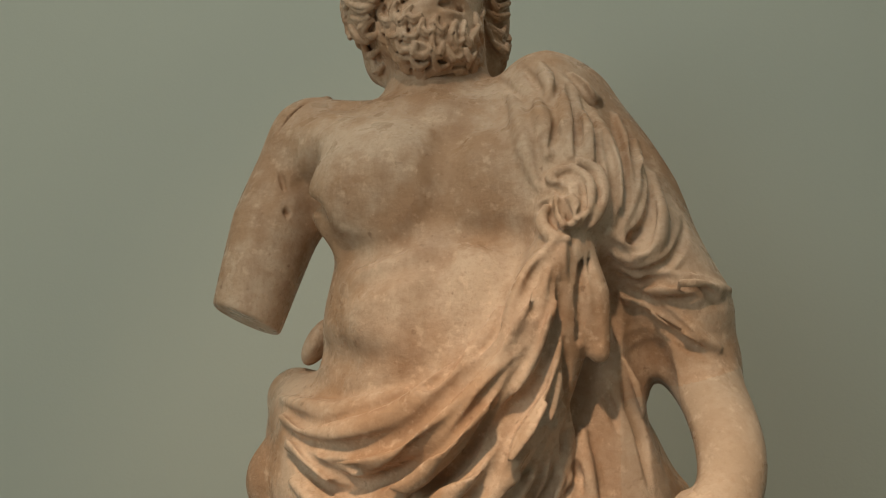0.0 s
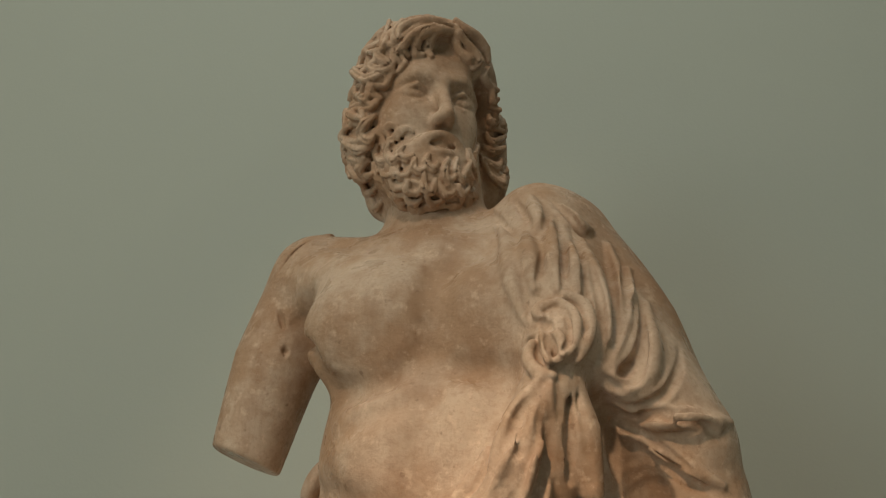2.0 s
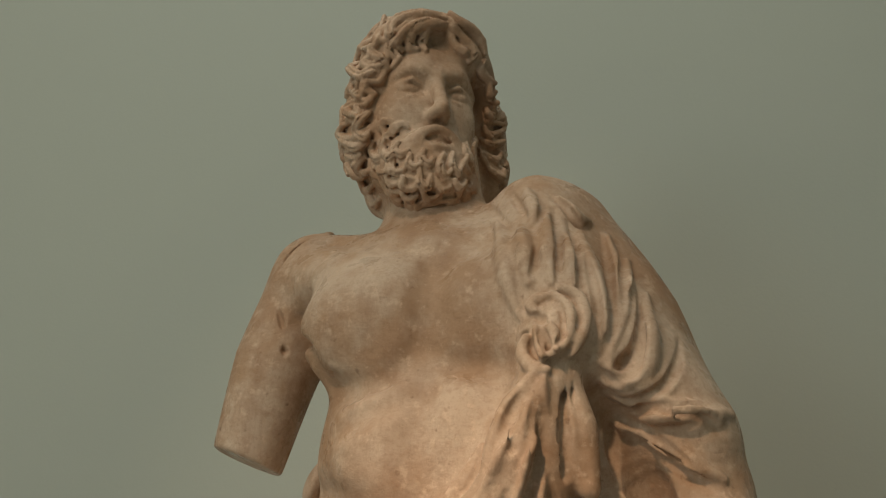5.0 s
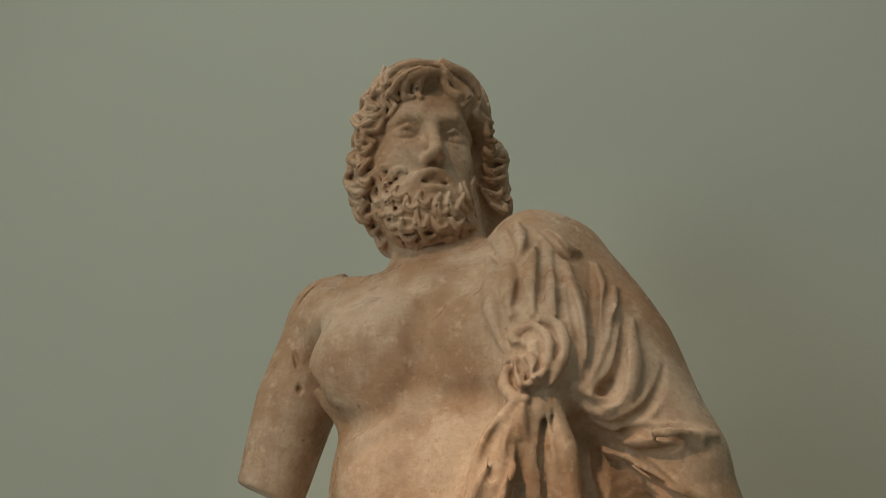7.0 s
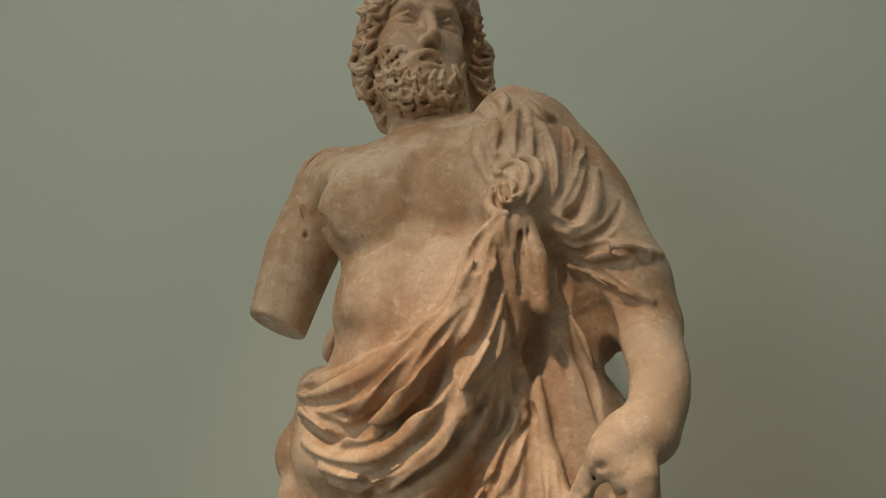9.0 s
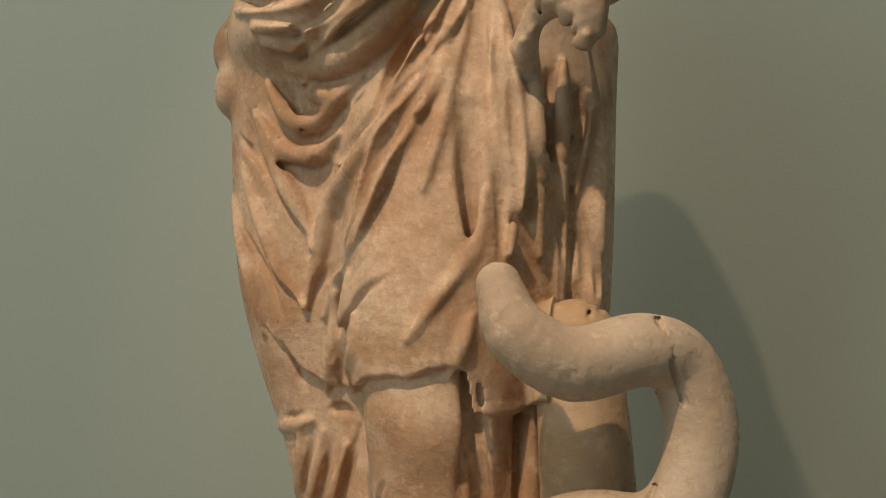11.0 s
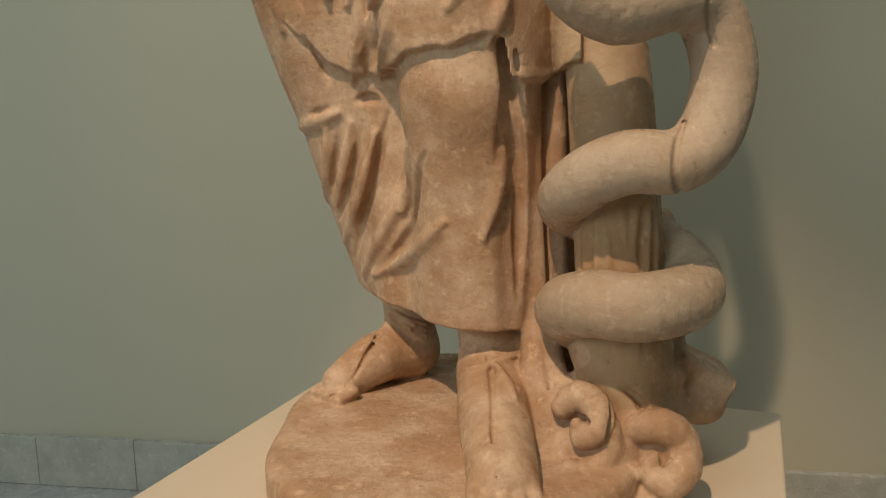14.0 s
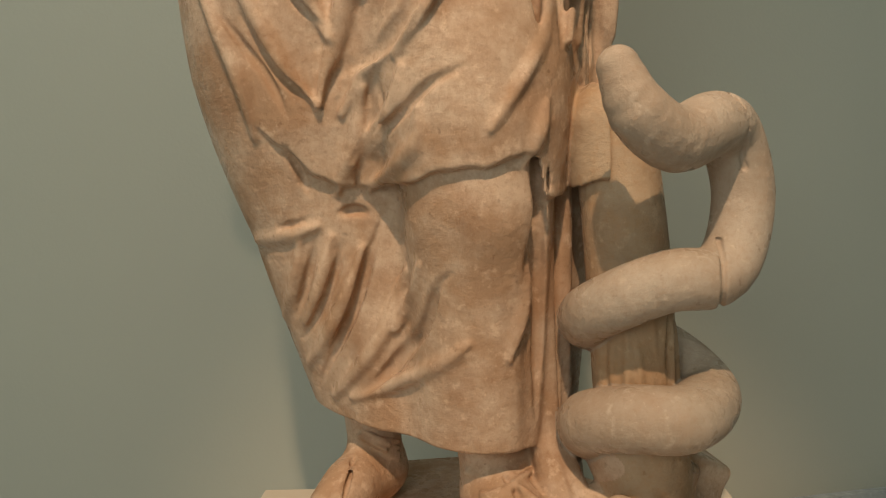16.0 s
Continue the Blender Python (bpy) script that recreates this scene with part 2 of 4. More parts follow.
# torso, neck and the broken arm
body.egg((-0.035, 0.0, 2.0), (0.178, 0.115, 0.15), (12, 0, 0))
body.egg((-0.03, -0.055, 1.82), (0.162, 0.125, 0.2), k=0.06)
body.egg((-0.01, -0.01, 1.66), (0.22, 0.15, 0.15), k=0.06)
body.tube([(-0.055, 0.025, 2.08), (-0.075, 0.03, 2.3)], [0.074, 0.068], k=0.04)
body.tube([(-0.225, 0.035, 2.105), (-0.06, 0.03, 2.1), (0.1, 0.02, 2.13)], [0.05, 0.046, 0.055], k=0.05)
body.egg((-0.112, -0.1, 1.985), (0.096, 0.058, 0.076), (15, 0, 0), k=0.03)
body.tube([(-0.1, -0.09, 2.03), (-0.18, -0.045, 2.06), (-0.235, 0.01, 2.085)], [0.045, 0.05, 0.05], k=0.04)
body.egg((0.045, -0.106, 1.993), (0.092, 0.058, 0.074), (15, 0, 0), k=0.03)
body.tube([(-0.248, 0.035, 2.1), (-0.28, 0.0, 1.97), (-0.308, -0.03, 1.825)], [0.056, 0.06, 0.046], k=0.03)
body.block((-0.318, -0.04, 1.803), (0.2, 0.2, 0.08), (-12, 20, 0), k=0.006, less=True)
body.egg((-0.235, 0.035, 2.155), (0.02, 0.02, 0.006), (0, -35, 0), k=0.004)
# collar bones, breastbone, ribs and belly
body.tube([(-0.05, -0.072, 2.1), (-0.12, -0.045, 2.115), (-0.19, 0.005, 2.13)], [0.006, 0.008, 0.008], k=0.035)
for u, w, r in ((-0.08, 1.86, 0.04), (0.02, 1.86, 0.04), (-0.08, 1.79, 0.036), (0.015, 1.79, 0.036)):
    body.egg((u, -0.146, w), (r, 0.03, 0.033), k=0.06)
body.groove([(-0.03, 2.09), (-0.033, 2.0), (-0.035, 1.9), (-0.045, 1.76)], 0.016, 0.28, k=0.025)
body.groove([(-0.15, 1.86), (-0.1, 1.885), (-0.05, 1.9)], 0.012, 0.3, k=0.02)
body.groove([(-0.19, 1.8), (-0.13, 1.785), (-0.09, 1.787)], 0.012, 0.25, k=0.03)
body.groove([(-0.215, 2.06), (-0.21, 2.0), (-0.205, 1.96)], 0.014, 0.6, k=0.02)
body.egg((-0.05, -0.19, 1.74), (0.007, 0.02, 0.008), k=0.012, less=True)

# the draped arm and its hand
body.tube([(0.12, 0.01, 2.125), (0.185, -0.025, 1.99), (0.24, -0.07, 1.8)], [0.064, 0.073, 0.066], k=0.04)
body.tube([(0.08, -0.03, 2.15), (0.1, -0.1, 2.05), (0.115, -0.14, 1.95)], [0.045, 0.05, 0.055], k=0.05)
body.tube([(0.12, -0.1, 2.0), (0.19, -0.1, 1.93), (0.25, -0.1, 1.86)], [0.05, 0.05, 0.04], k=0.05)
body.tube([(0.258, -0.085, 1.78), (0.27, -0.17, 1.7), (0.256, -0.2, 1.64)], [0.046, 0.038, 0.034], k=0.025)
body.egg((0.234, -0.212, 1.63), (0.048, 0.036, 0.036), (0, -40, 0), k=0.02)
body.egg((0.207, -0.222, 1.612), (0.022, 0.026, 0.026), k=0.012)
for u, w, low in ((0.219, 1.61, 0.03), (0.233, 1.6, 0.045), (0.247, 1.605, 0.04)):
    body.tube([(u, -0.225, w + 0.02), (u + 0.003, -0.236, w - 0.012), (u + 0.002, -0.226, w - low)], [0.014, 0.013, 0.01], k=0.008)
body.tube([(0.198, -0.215, 1.605), (0.18, -0.2, 1.585), (0.168, -0.185, 1.565)], [0.016, 0.013, 0.011], k=0.008)
body.egg((0.2, -0.25, 1.6), (0.008, 0.014, 0.006), k=0.006, less=True)
body.egg((0.085, -0.035, 2.175), (0.013, 0.03, 0.016), (0, 20, 0), k=0.012)

# cloth of the lower body, cut off at the hem
body.tube([(-0.115, 0.03, 1.62), (-0.13, 0.05, 1.35), (-0.11, 0.065, 1.14), (-0.06, 0.09, 0.9)], [0.165, 0.135, 0.09, 0.07], k=0.06)
body.tube([(0.05, -0.02, 1.62), (0.065, -0.085, 1.4), (0.068, -0.1, 1.2), (0.075, -0.075, 1.05), (0.075, -0.05, 0.85)], [0.15, 0.12, 0.09, 0.085, 0.085], k=0.06)
body.tube([(-0.035, 0.01, 1.42), (-0.035, 0.03, 1.2), (-0.025, 0.035, 1.05), (0.0, 0.03, 0.88)], [0.11, 0.088, 0.082, 0.085], k=0.04)
body.tube([(0.17, -0.01, 1.62), (0.178, -0.01, 1.3), (0.165, 0.01, 0.86)], [0.09, 0.077, 0.057], k=0.06)
body.block((0.1, 0.0, 0.77), (0.5, 0.6, 0.2), (0, 3, 0), k=0.004, less=True)
body.block((-0.1, 0.0, 0.775), (0.35, 0.6, 0.2), (0, 17, 0), k=0.004, less=True)
body.tube([(0.115, -0.1, 1.9), (0.148, -0.1, 1.75), (0.172, -0.07, 1.55)], [0.045, 0.044, 0.065], k=0.03)
body.egg((0.072, -0.155, 1.165), (0.042, 0.032, 0.042), k=0.03)
# sash roll across the belly and the bunch of cloth at the hip
body.tube([(-0.245, 0.02, 1.74), (-0.16, -0.12, 1.69), (-0.04, -0.175, 1.71), (0.05, -0.19, 1.79), (0.1, -0.19, 1.9)], [0.04, 0.04, 0.045, 0.04, 0.03], k=0.03)
body.tube([(-0.245, 0.02, 1.69), (-0.17, -0.12, 1.63), (-0.06, -0.17, 1.63), (0.05, -0.18, 1.72), (0.11, -0.18, 1.85)], [0.035, 0.035, 0.04, 0.04, 0.03], k=0.03)
body.egg((-0.25, -0.03, 1.64), (0.04, 0.045, 0.05), k=0.015)
body.egg((-0.243, -0.05, 1.585), (0.03, 0.035, 0.045), (0, 15, 0), k=0.012)
body.egg((-0.213, 0.0, 1.815), (0.016, 0.03, 0.036), (0, 30, 0), k=0.008)

# legs, feet
body.tube([(0.085, -0.06, 0.9), (0.088, -0.062, 0.82), (0.092, -0.075, 0.775)], [0.046, 0.041, 0.045], k=0.006)
body.tube([(0.092, -0.08, 0.8), (0.102, -0.17, 0.775), (0.124, -0.3, 0.755)], [0.045, 0.046, 0.038], k=0.02)
body.tube([(-0.055, 0.08, 0.95), (-0.05, 0.075, 0.82), (-0.05, 0.07, 0.79)], [0.045, 0.037, 0.042], k=0.006)
body.tube([(-0.052, 0.075, 0.785), (-0.09, 0.02, 0.785), (-0.132, -0.025, 0.762)], [0.042, 0.038, 0.028], k=0.02)
for n in range(5):
    u = n - 2
    body.tube([(0.124 + 0.014 * u, -0.315, 0.755), (0.128 + 0.016 * u, -0.35 + 0.006 * abs(u + 1), 0.75)], [0.011, 0.0085], k=0.005)
    body.tube([(-0.128 + 0.0095 * u, -0.035 - 0.008 * u, 0.757), (-0.145 + 0.011 * u, -0.056 - 0.008 * u, 0.752)], [0.01, 0.008], k=0.004)
# sandal straps and tongue
body.tube([(0.09, -0.11, 0.835), (0.097, -0.15, 0.826), (0.108, -0.22, 0.818), (0.118, -0.27, 0.8)], [0.004, 0.005, 0.005, 0.004], k=0.004, less=True)
body.tube([(0.05, -0.085, 0.832), (0.075, -0.108, 0.83), (0.1, -0.108, 0.836), (0.125, -0.085, 0.842)], [0.005] * 4, k=0.004)
body.tube([(0.093, -0.11, 0.836), (0.112, -0.128, 0.82), (0.126, -0.135, 0.8)], [0.006, 0.007, 0.004], k=0.004)
body.tube([(-0.055, 0.035, 0.84), (-0.08, 0.0, 0.82), (-0.105, -0.025, 0.8)], [0.004, 0.004, 0.003], k=0.004, less=True)
for n in range(4):
    body.tube([(-0.075 + 0.006 * n, 0.042, 0.845 - 0.007 * n), (-0.045 + 0.003 * n, 0.032, 0.84 - 0.007 * n), (-0.02, 0.045, 0.832 - 0.009 * n)], [0.003, 0.004, 0.003], k=0.003)

# tree trunk, rock and plinth
body.tube([(0.225, -0.13, 1.255), (0.24, -0.135, 1.1), (0.262, -0.145, 0.75)], [0.046, 0.05, 0.055], k=0.006)
for n in range(9):
    turn = -2.6 + 0.27 * n
    rim = [(np.interp(z, (0.75, 1.1, 1.255), (0.262, 0.24, 0.225)) + 0.053 * math.cos(turn + 0.12 * math.sin(31 * z + n)), np.interp(z, (0.75, 1.1, 1.255), (-0.145, -0.135, -0.13)) + 0.053 * math.sin(turn + 0.12 * math.sin(31 * z + n)), z) for z in (0.86, 0.92, 0.98, 1.04, 1.1)]
    body.tube(rim, [0.003, 0.0055, 0.004 + 0.002 * math.sin(2.3 * n), 0.0045, 0.002], k=0.006, less=True)
body.tube([(0.3, -0.08, 1.0), (0.31, -0.07, 0.9), (0.3, -0.09, 0.8)], [0.02, 0.028, 0.03], k=0.02)
body.egg((0.25, -0.13, 0.86), (0.06, 0.06, 0.05), k=0.02)
body.egg((0.16, -0.05, 0.8), (0.05, 0.06, 0.1), k=0.02)
body.egg((0.33, -0.08, 0.785), (0.06, 0.05, 0.035), (0, 25, 0), k=0.012)
body.egg((0.27, -0.12, 0.775), (0.07, 0.06, 0.05), k=0.015)
body.tube([(0.2, -0.14, 0.8), (0.17, -0.16, 0.78), (0.165, -0.19, 0.735), (0.2, -0.215, 0.715)], [0.024, 0.026, 0.028, 0.026], k=0.008)
body.tube([(0.255, -0.18, 0.775), (0.29, -0.185, 0.77), (0.3, -0.2, 0.73), (0.285, -0.23, 0.7)], [0.022, 0.026, 0.028, 0.026], k=0.008)
body.egg((0.225, -0.17, 0.745), (0.06, 0.06, 0.045), k=0.01)
body.tube([(0.19, -0.17, 0.8), (0.225, -0.2, 0.79), (0.235, -0.215, 0.76), (0.215, -0.23, 0.735), (0.195, -0.232, 0.74)], [0.016, 0.018, 0.018, 0.016, 0.012], k=0.006)
body.block((0.345, -0.085, 0.81), (0.09, 0.07, 0.05), (10, 28, 15), k=0.01, edge=0.012)
body.block((0.285, -0.14, 0.82), (0.07, 0.06, 0.06), (15, 10, 35), k=0.012, edge=0.012)
body.tube([(0.25, -0.2, 0.83), (0.275, -0.19, 0.8), (0.27, -0.22, 0.76)], [0.004, 0.006, 0.005], k=0.006, less=True)
body.tube([(0.145, -0.095, 0.88), (0.155, -0.12, 0.82), (0.16, -0.15, 0.75)], [0.016, 0.026, 0.032], k=0.008)
body.tube([(0.165, -0.1, 0.87), (0.175, -0.13, 0.82), (0.185, -0.15, 0.79)], [0.012, 0.014, 0.012], k=0.006)
body.tube([(0.155, -0.125, 0.87), (0.168, -0.15, 0.82), (0.175, -0.17, 0.78)], [0.004, 0.005, 0.004], k=0.004, less=True)
body.tube([(0.153, -0.088, 0.9), (0.156, -0.092, 0.85)], [0.013, 0.012], k=0.002)
body.egg((0.215, -0.195, 0.765), (0.012, 0.02, 0.008), k=0.006, less=True)
body.tube([(0.185, -0.195, 0.8), (0.204, -0.198, 0.815), (0.224, -0.213, 0.806), (0.223, -0.229, 0.788), (0.206, -0.226, 0.776), (0.2, -0.224, 0.79)], [0.015, 0.018, 0.018, 0.016, 0.014, 0.008], k=0.004)
body.tube([(0.27, -0.2, 0.78), (0.295, -0.214, 0.789), (0.316, -0.208, 0.77), (0.318, -0.225, 0.745), (0.3, -0.241, 0.732), (0.281, -0.232, 0.74), (0.285, -0.228, 0.757)], [0.018, 0.02, 0.021, 0.02, 0.018, 0.013, 0.008], k=0.004)
body.egg((0.212, -0.225, 0.797), (0.005, 0.014, 0.004), k=0.003, less=True)
body.egg((0.296, -0.235, 0.76), (0.006, 0.014, 0.009), k=0.003, less=True)
body.tube([(0.24, -0.21, 0.82), (0.238, -0.235, 0.788), (0.243, -0.25, 0.747)], [0.004, 0.007, 0.006], k=0.004, less=True)
body.slab((0.052, -0.09), (0.25, 0.3), PED - 0.01, PED + 0.055)

SNAKE_LINE = [
    (0.168, -0.285, 1.305), (0.187, -0.29, 1.262), (0.235, -0.27, 1.235), (0.295, -0.235, 1.25), (0.332, -0.205, 1.235), (0.35, -0.2, 1.175),
    (0.335, -0.21, 1.112), (0.302, -0.225, 1.085), (0.25, -0.228, 1.084), (0.205, -0.2, 1.062), (0.187, -0.14, 1.03), (0.235, -0.08, 1.0), (0.31, -0.095, 0.965),
    (0.328, -0.165, 0.932), (0.27, -0.225, 0.927), (0.215, -0.21, 0.927), (0.188, -0.14, 0.9), (0.25, -0.08, 0.85),
]
snake = Solid(body.low, (0.42, 0.26, 1.38), body.step)
snake.tube(SNAKE_LINE, [0.021, 0.03] + [0.034] * 10 + [0.038] * 6)
for spot, lean in (((0.307, -0.226, 1.085), (0, 0, -20)), ((0.322, -0.213, 1.24), (0, -18, 0))):
    snake.block(spot, (0.006, 0.085, 0.085), lean, k=0.002, less=True, edge=0.001)
snake.tube(SNAKE_LINE, [0.019, 0.027] + [0.0295] * 10 + [0.036] * 6, k=0.002)

# the upper layer of cloth ends in a ledge at the knee
cut, gx, gy, gz = body.box((-0.3, -0.3, 1.12), (0.2, 0.12, 1.42), 0.0)
edge_line = np.interp(gx, (-0.22, -0.165, -0.12, -0.075, -0.05, 0.0, 0.05, 0.1, 0.118, 0.125, 0.16, 0.2), (1.3, 1.245, 1.205, 1.187, 1.186, 1.203, 1.21, 1.222, 1.215, 1.175, 1.173, 1.19))
edge_line = edge_line + 0.0022 * np.sin(gx * 75) + 0.0012 * np.sin(gx * 170 + 1)
over = np.clip((gx + 0.2) / 0.06, 0, 1) * np.clip((gz - edge_line) / 0.004, 0, 1) * np.clip((1.42 - gz) / 0.16, 0, 1)
body.d[cut] -= (0.011 * over * np.clip((0.12 - gy) / 0.05, 0, 1)).astype(np.float32)
# hanging rolls beside the leg
body.tube([(0.112, -0.19, 1.5), (0.117, -0.175, 1.3), (0.12, -0.16, 1.15), (0.124, -0.14, 0.86)], [0.012, 0.014, 0.015, 0.013], k=0.012, less=True)
body.tube([(0.135, -0.105, 1.62), (0.14, -0.105, 1.4), (0.144, -0.102, 1.2), (0.152, -0.09, 0.87)], [0.014, 0.017, 0.018, 0.02], k=0.008)
body.tube([(0.17, -0.105, 1.55), (0.17, -0.1, 1.35), (0.172, -0.095, 1.15), (0.176, -0.07, 0.88)], [0.012, 0.015, 0.014, 0.014], k=0.008)
body.tube([(0.158, -0.118, 1.5), (0.158, -0.112, 1.2), (0.164, -0.095, 0.87)], [0.005, 0.006, 0.006], k=0.006, less=True)
body.tube([(0.196, -0.1, 1.52), (0.198, -0.095, 1.35), (0.196, -0.085, 1.2)], [0.01, 0.012, 0.01], k=0.008)
body.tube([(0.225, -0.07, 1.5), (0.235, -0.07, 1.4), (0.236, -0.06, 1.28)], [0.01, 0.014, 0.012], k=0.008)
body.tube([(0.212, -0.09, 1.5), (0.216, -0.09, 1.35), (0.212, -0.08, 1.25)], [0.004, 0.005, 0.004], k=0.006, less=True)
# edges of the chest muscles, cracks of the mended arm
body.groove([(-0.191, 1.958), (-0.172, 1.927), (-0.131, 1.913), (-0.086, 1.923), (-0.058, 1.943), (-0.047, 1.961)], 0.012, 0.7, 0.02)
body.groove([(-0.031, 1.955), (-0.009, 1.936), (0.024, 1.931), (0.066, 1.931)], 0.01, 0.7, 0.02)
body.groove([(-0.234, 2.019), (-0.189, 1.964), (-0.229, 1.933)], 0.006, 0.7, 0.02)
body.groove([(-0.267, 2.039), (-0.260, 2.019), (-0.256, 2.009)], 0.004, 1.4, 0.002)
body.groove([(-0.253, 1.986), (-0.250, 1.972)], 0.005, 1.4, 0.002)
body.groove([(-0.278, 2.091), (-0.260, 2.117), (-0.238, 2.142)], 0.003, 1.4, 0.002)
body.groove([(0.094, 0.824), (0.106, 0.809), (0.120, 0.771)], 0.0045, 1.4, 0.002)
body.groove([(-0.070, 0.859), (-0.087, 0.819), (-0.110, 0.772)], 0.004, 1.4, 0.002)
body.groove([(-0.116, 0.764), (-0.140, 0.752)], 0.005, 1.4, 0.002)
# folds of the cloth, laid on the form: ridges first, then the valleys between them
body.pleat([(-0.086, 1.275), (-0.053, 1.328), (-0.018, 1.374), (0.011, 1.415), (0.036, 1.454), (0.062, 1.501)], 0.0117)
body.pleat([(-0.111, 1.285), (-0.100, 1.324), (-0.086, 1.366), (-0.070, 1.411), (-0.017, 1.454), (0.020, 1.502)], 0.0117)
body.pleat([(0.038, 2.138), (0.048, 2.098), (0.056, 2.055), (0.063, 2.015), (0.074, 1.980)], 0.0091)
body.pleat([(0.078, 2.164), (0.089, 2.127), (0.087, 2.102)], 0.0091)
body.pleat([(0.073, 2.101), (0.082, 2.051), (0.085, 2.016)], 0.0104)
body.pleat([(0.103, 2.121), (0.109, 2.055), (0.112, 2.015)], 0.0091)
body.pleat([(0.118, 2.149), (0.137, 2.118), (0.154, 2.120)], 0.0117)
body.pleat([(0.128, 2.081), (0.131, 2.041), (0.135, 2.013)], 0.0104)
body.pleat([(0.143, 2.095), (0.150, 2.048), (0.157, 2.007), (0.165, 1.959)], 0.0117)
body.pleat([(0.174, 2.099), (0.181, 2.046), (0.179, 1.981), (0.169, 1.941)], 0.0104)
body.pleat([(0.195, 2.064), (0.191, 1.997), (0.183, 1.955), (0.167, 1.930)], 0.0117)
body.pleat([(0.213, 2.015), (0.210, 1.957), (0.202, 1.920), (0.184, 1.901), (0.162, 1.907)], 0.0117)
body.pleat([(0.154, 1.928), (0.165, 1.916), (0.181, 1.908), (0.195, 1.920)], 0.0104)
body.pleat([(0.236, 1.927), (0.218, 1.901), (0.188, 1.891), (0.165, 1.897)], 0.0104)
body.pleat([(0.273, 1.869), (0.239, 1.877), (0.206, 1.877)], 0.0104)
body.pleat([(0.166, 1.864), (0.203, 1.848), (0.240, 1.824), (0.273, 1.808)], 0.0104)
body.pleat([(0.251, 1.881), (0.228, 1.874), (0.193, 1.869)], 0.0091)
body.pleat([(0.291, 1.874), (0.257, 1.877), (0.228, 1.878)], 0.0078)
body.pleat([(0.090, 1.912), (0.075, 1.889), (0.061, 1.855), (0.046, 1.817), (0.035, 1.793)], 0.0156)
body.pleat([(0.102, 1.905), (0.094, 1.877), (0.082, 1.838), (0.069, 1.796)], 0.013)
body.pleat([(-0.231, 1.720), (-0.172, 1.708), (-0.126, 1.710), (-0.081, 1.725), (-0.046, 1.745), (-0.011, 1.775), (0.016, 1.809), (0.033, 1.842)], 0.0156)
body.pleat([(-0.242, 1.741), (-0.191, 1.733), (-0.147, 1.731), (-0.105, 1.741), (-0.068, 1.756)], 0.0117)
body.pleat([(-0.212, 1.688), (-0.162, 1.685), (-0.123, 1.684), (-0.077, 1.695), (-0.042, 1.717), (-0.007, 1.749), (0.022, 1.781), (0.050, 1.821), (0.067, 1.856)], 0.0156)
body.pleat([(-0.129, 1.663), (-0.099, 1.668), (-0.063, 1.684), (-0.028, 1.713), (0.006, 1.742), (0.039, 1.781), (0.067, 1.827)], 0.013)
body.pleat([(-0.104, 1.649), (-0.068, 1.660), (-0.027, 1.687), (0.010, 1.721), (0.044, 1.759), (0.073, 1.803), (0.087, 1.842)], 0.0156)
body.pleat([(-0.017, 1.652), (0.017, 1.680), (0.050, 1.718), (0.079, 1.758), (0.096, 1.804)], 0.0143)
body.pleat([(0.012, 1.656), (0.040, 1.674), (0.062, 1.703), (0.085, 1.742), (0.095, 1.771)], 0.0117)
body.pleat([(0.039, 1.655), (0.062, 1.695), (0.084, 1.734)], 0.0104)
body.pleat([(0.059, 1.653), (0.076, 1.687), (0.093, 1.724)], 0.0091)
body.pleat([(0.076, 1.652), (0.088, 1.688), (0.097, 1.727)], 0.0091)
body.pleat([(0.097, 1.653), (0.103, 1.700), (0.105, 1.742)], 0.0104)
body.pleat([(0.171, 1.792), (0.185, 1.754), (0.190, 1.726)], 0.0104)
body.pleat([(0.121, 1.701), (0.130, 1.654)], 0.0078)
body.pleat([(0.130, 1.409), (0.128, 1.367), (0.115, 1.335), (0.094, 1.299), (0.060, 1.251)], 0.0052)
body.pleat([(0.125, 1.277), (0.115, 1.242), (0.101, 1.215)], 0.0065)
body.pleat([(0.103, 1.612), (0.092, 1.540), (0.082, 1.466), (0.070, 1.411)], 0.0052)
body.pleat([(0.143, 1.616), (0.154, 1.499), (0.161, 1.403), (0.159, 1.345)], 0.0182)
body.pleat([(0.171, 1.565), (0.177, 1.445), (0.185, 1.348)], 0.013)
body.pleat([(0.207, 1.568), (0.201, 1.481), (0.207, 1.412)], 0.0117)
body.pleat([(0.241, 1.554), (0.245, 1.421), (0.248, 1.362)], 0.0104)
body.pleat([(-0.242, 1.432), (-0.202, 1.331), (-0.187, 1.252)], 0.0104)
body.pleat([(-0.213, 1.463), (-0.180, 1.393), (-0.145, 1.323), (-0.114, 1.285)], 0.0078)
body.pleat([(-0.186, 1.532), (-0.149, 1.457), (-0.113, 1.392), (-0.098, 1.358)], 0.0117)
body.pleat([(-0.155, 1.552), (-0.132, 1.509), (-0.108, 1.481), (-0.059, 1.459)], 0.0104)
body.pleat([(-0.118, 1.573), (-0.091, 1.543), (-0.057, 1.535), (-0.021, 1.547)], 0.0117)
body.pleat([(-0.060, 1.456), (-0.008, 1.483), (0.027, 1.523), (0.057, 1.566)], 0.0117)
body.pleat([(-0.030, 1.374), (-0.004, 1.419), (0.019, 1.469), (0.045, 1.505), (0.068, 1.556)], 0.0104)
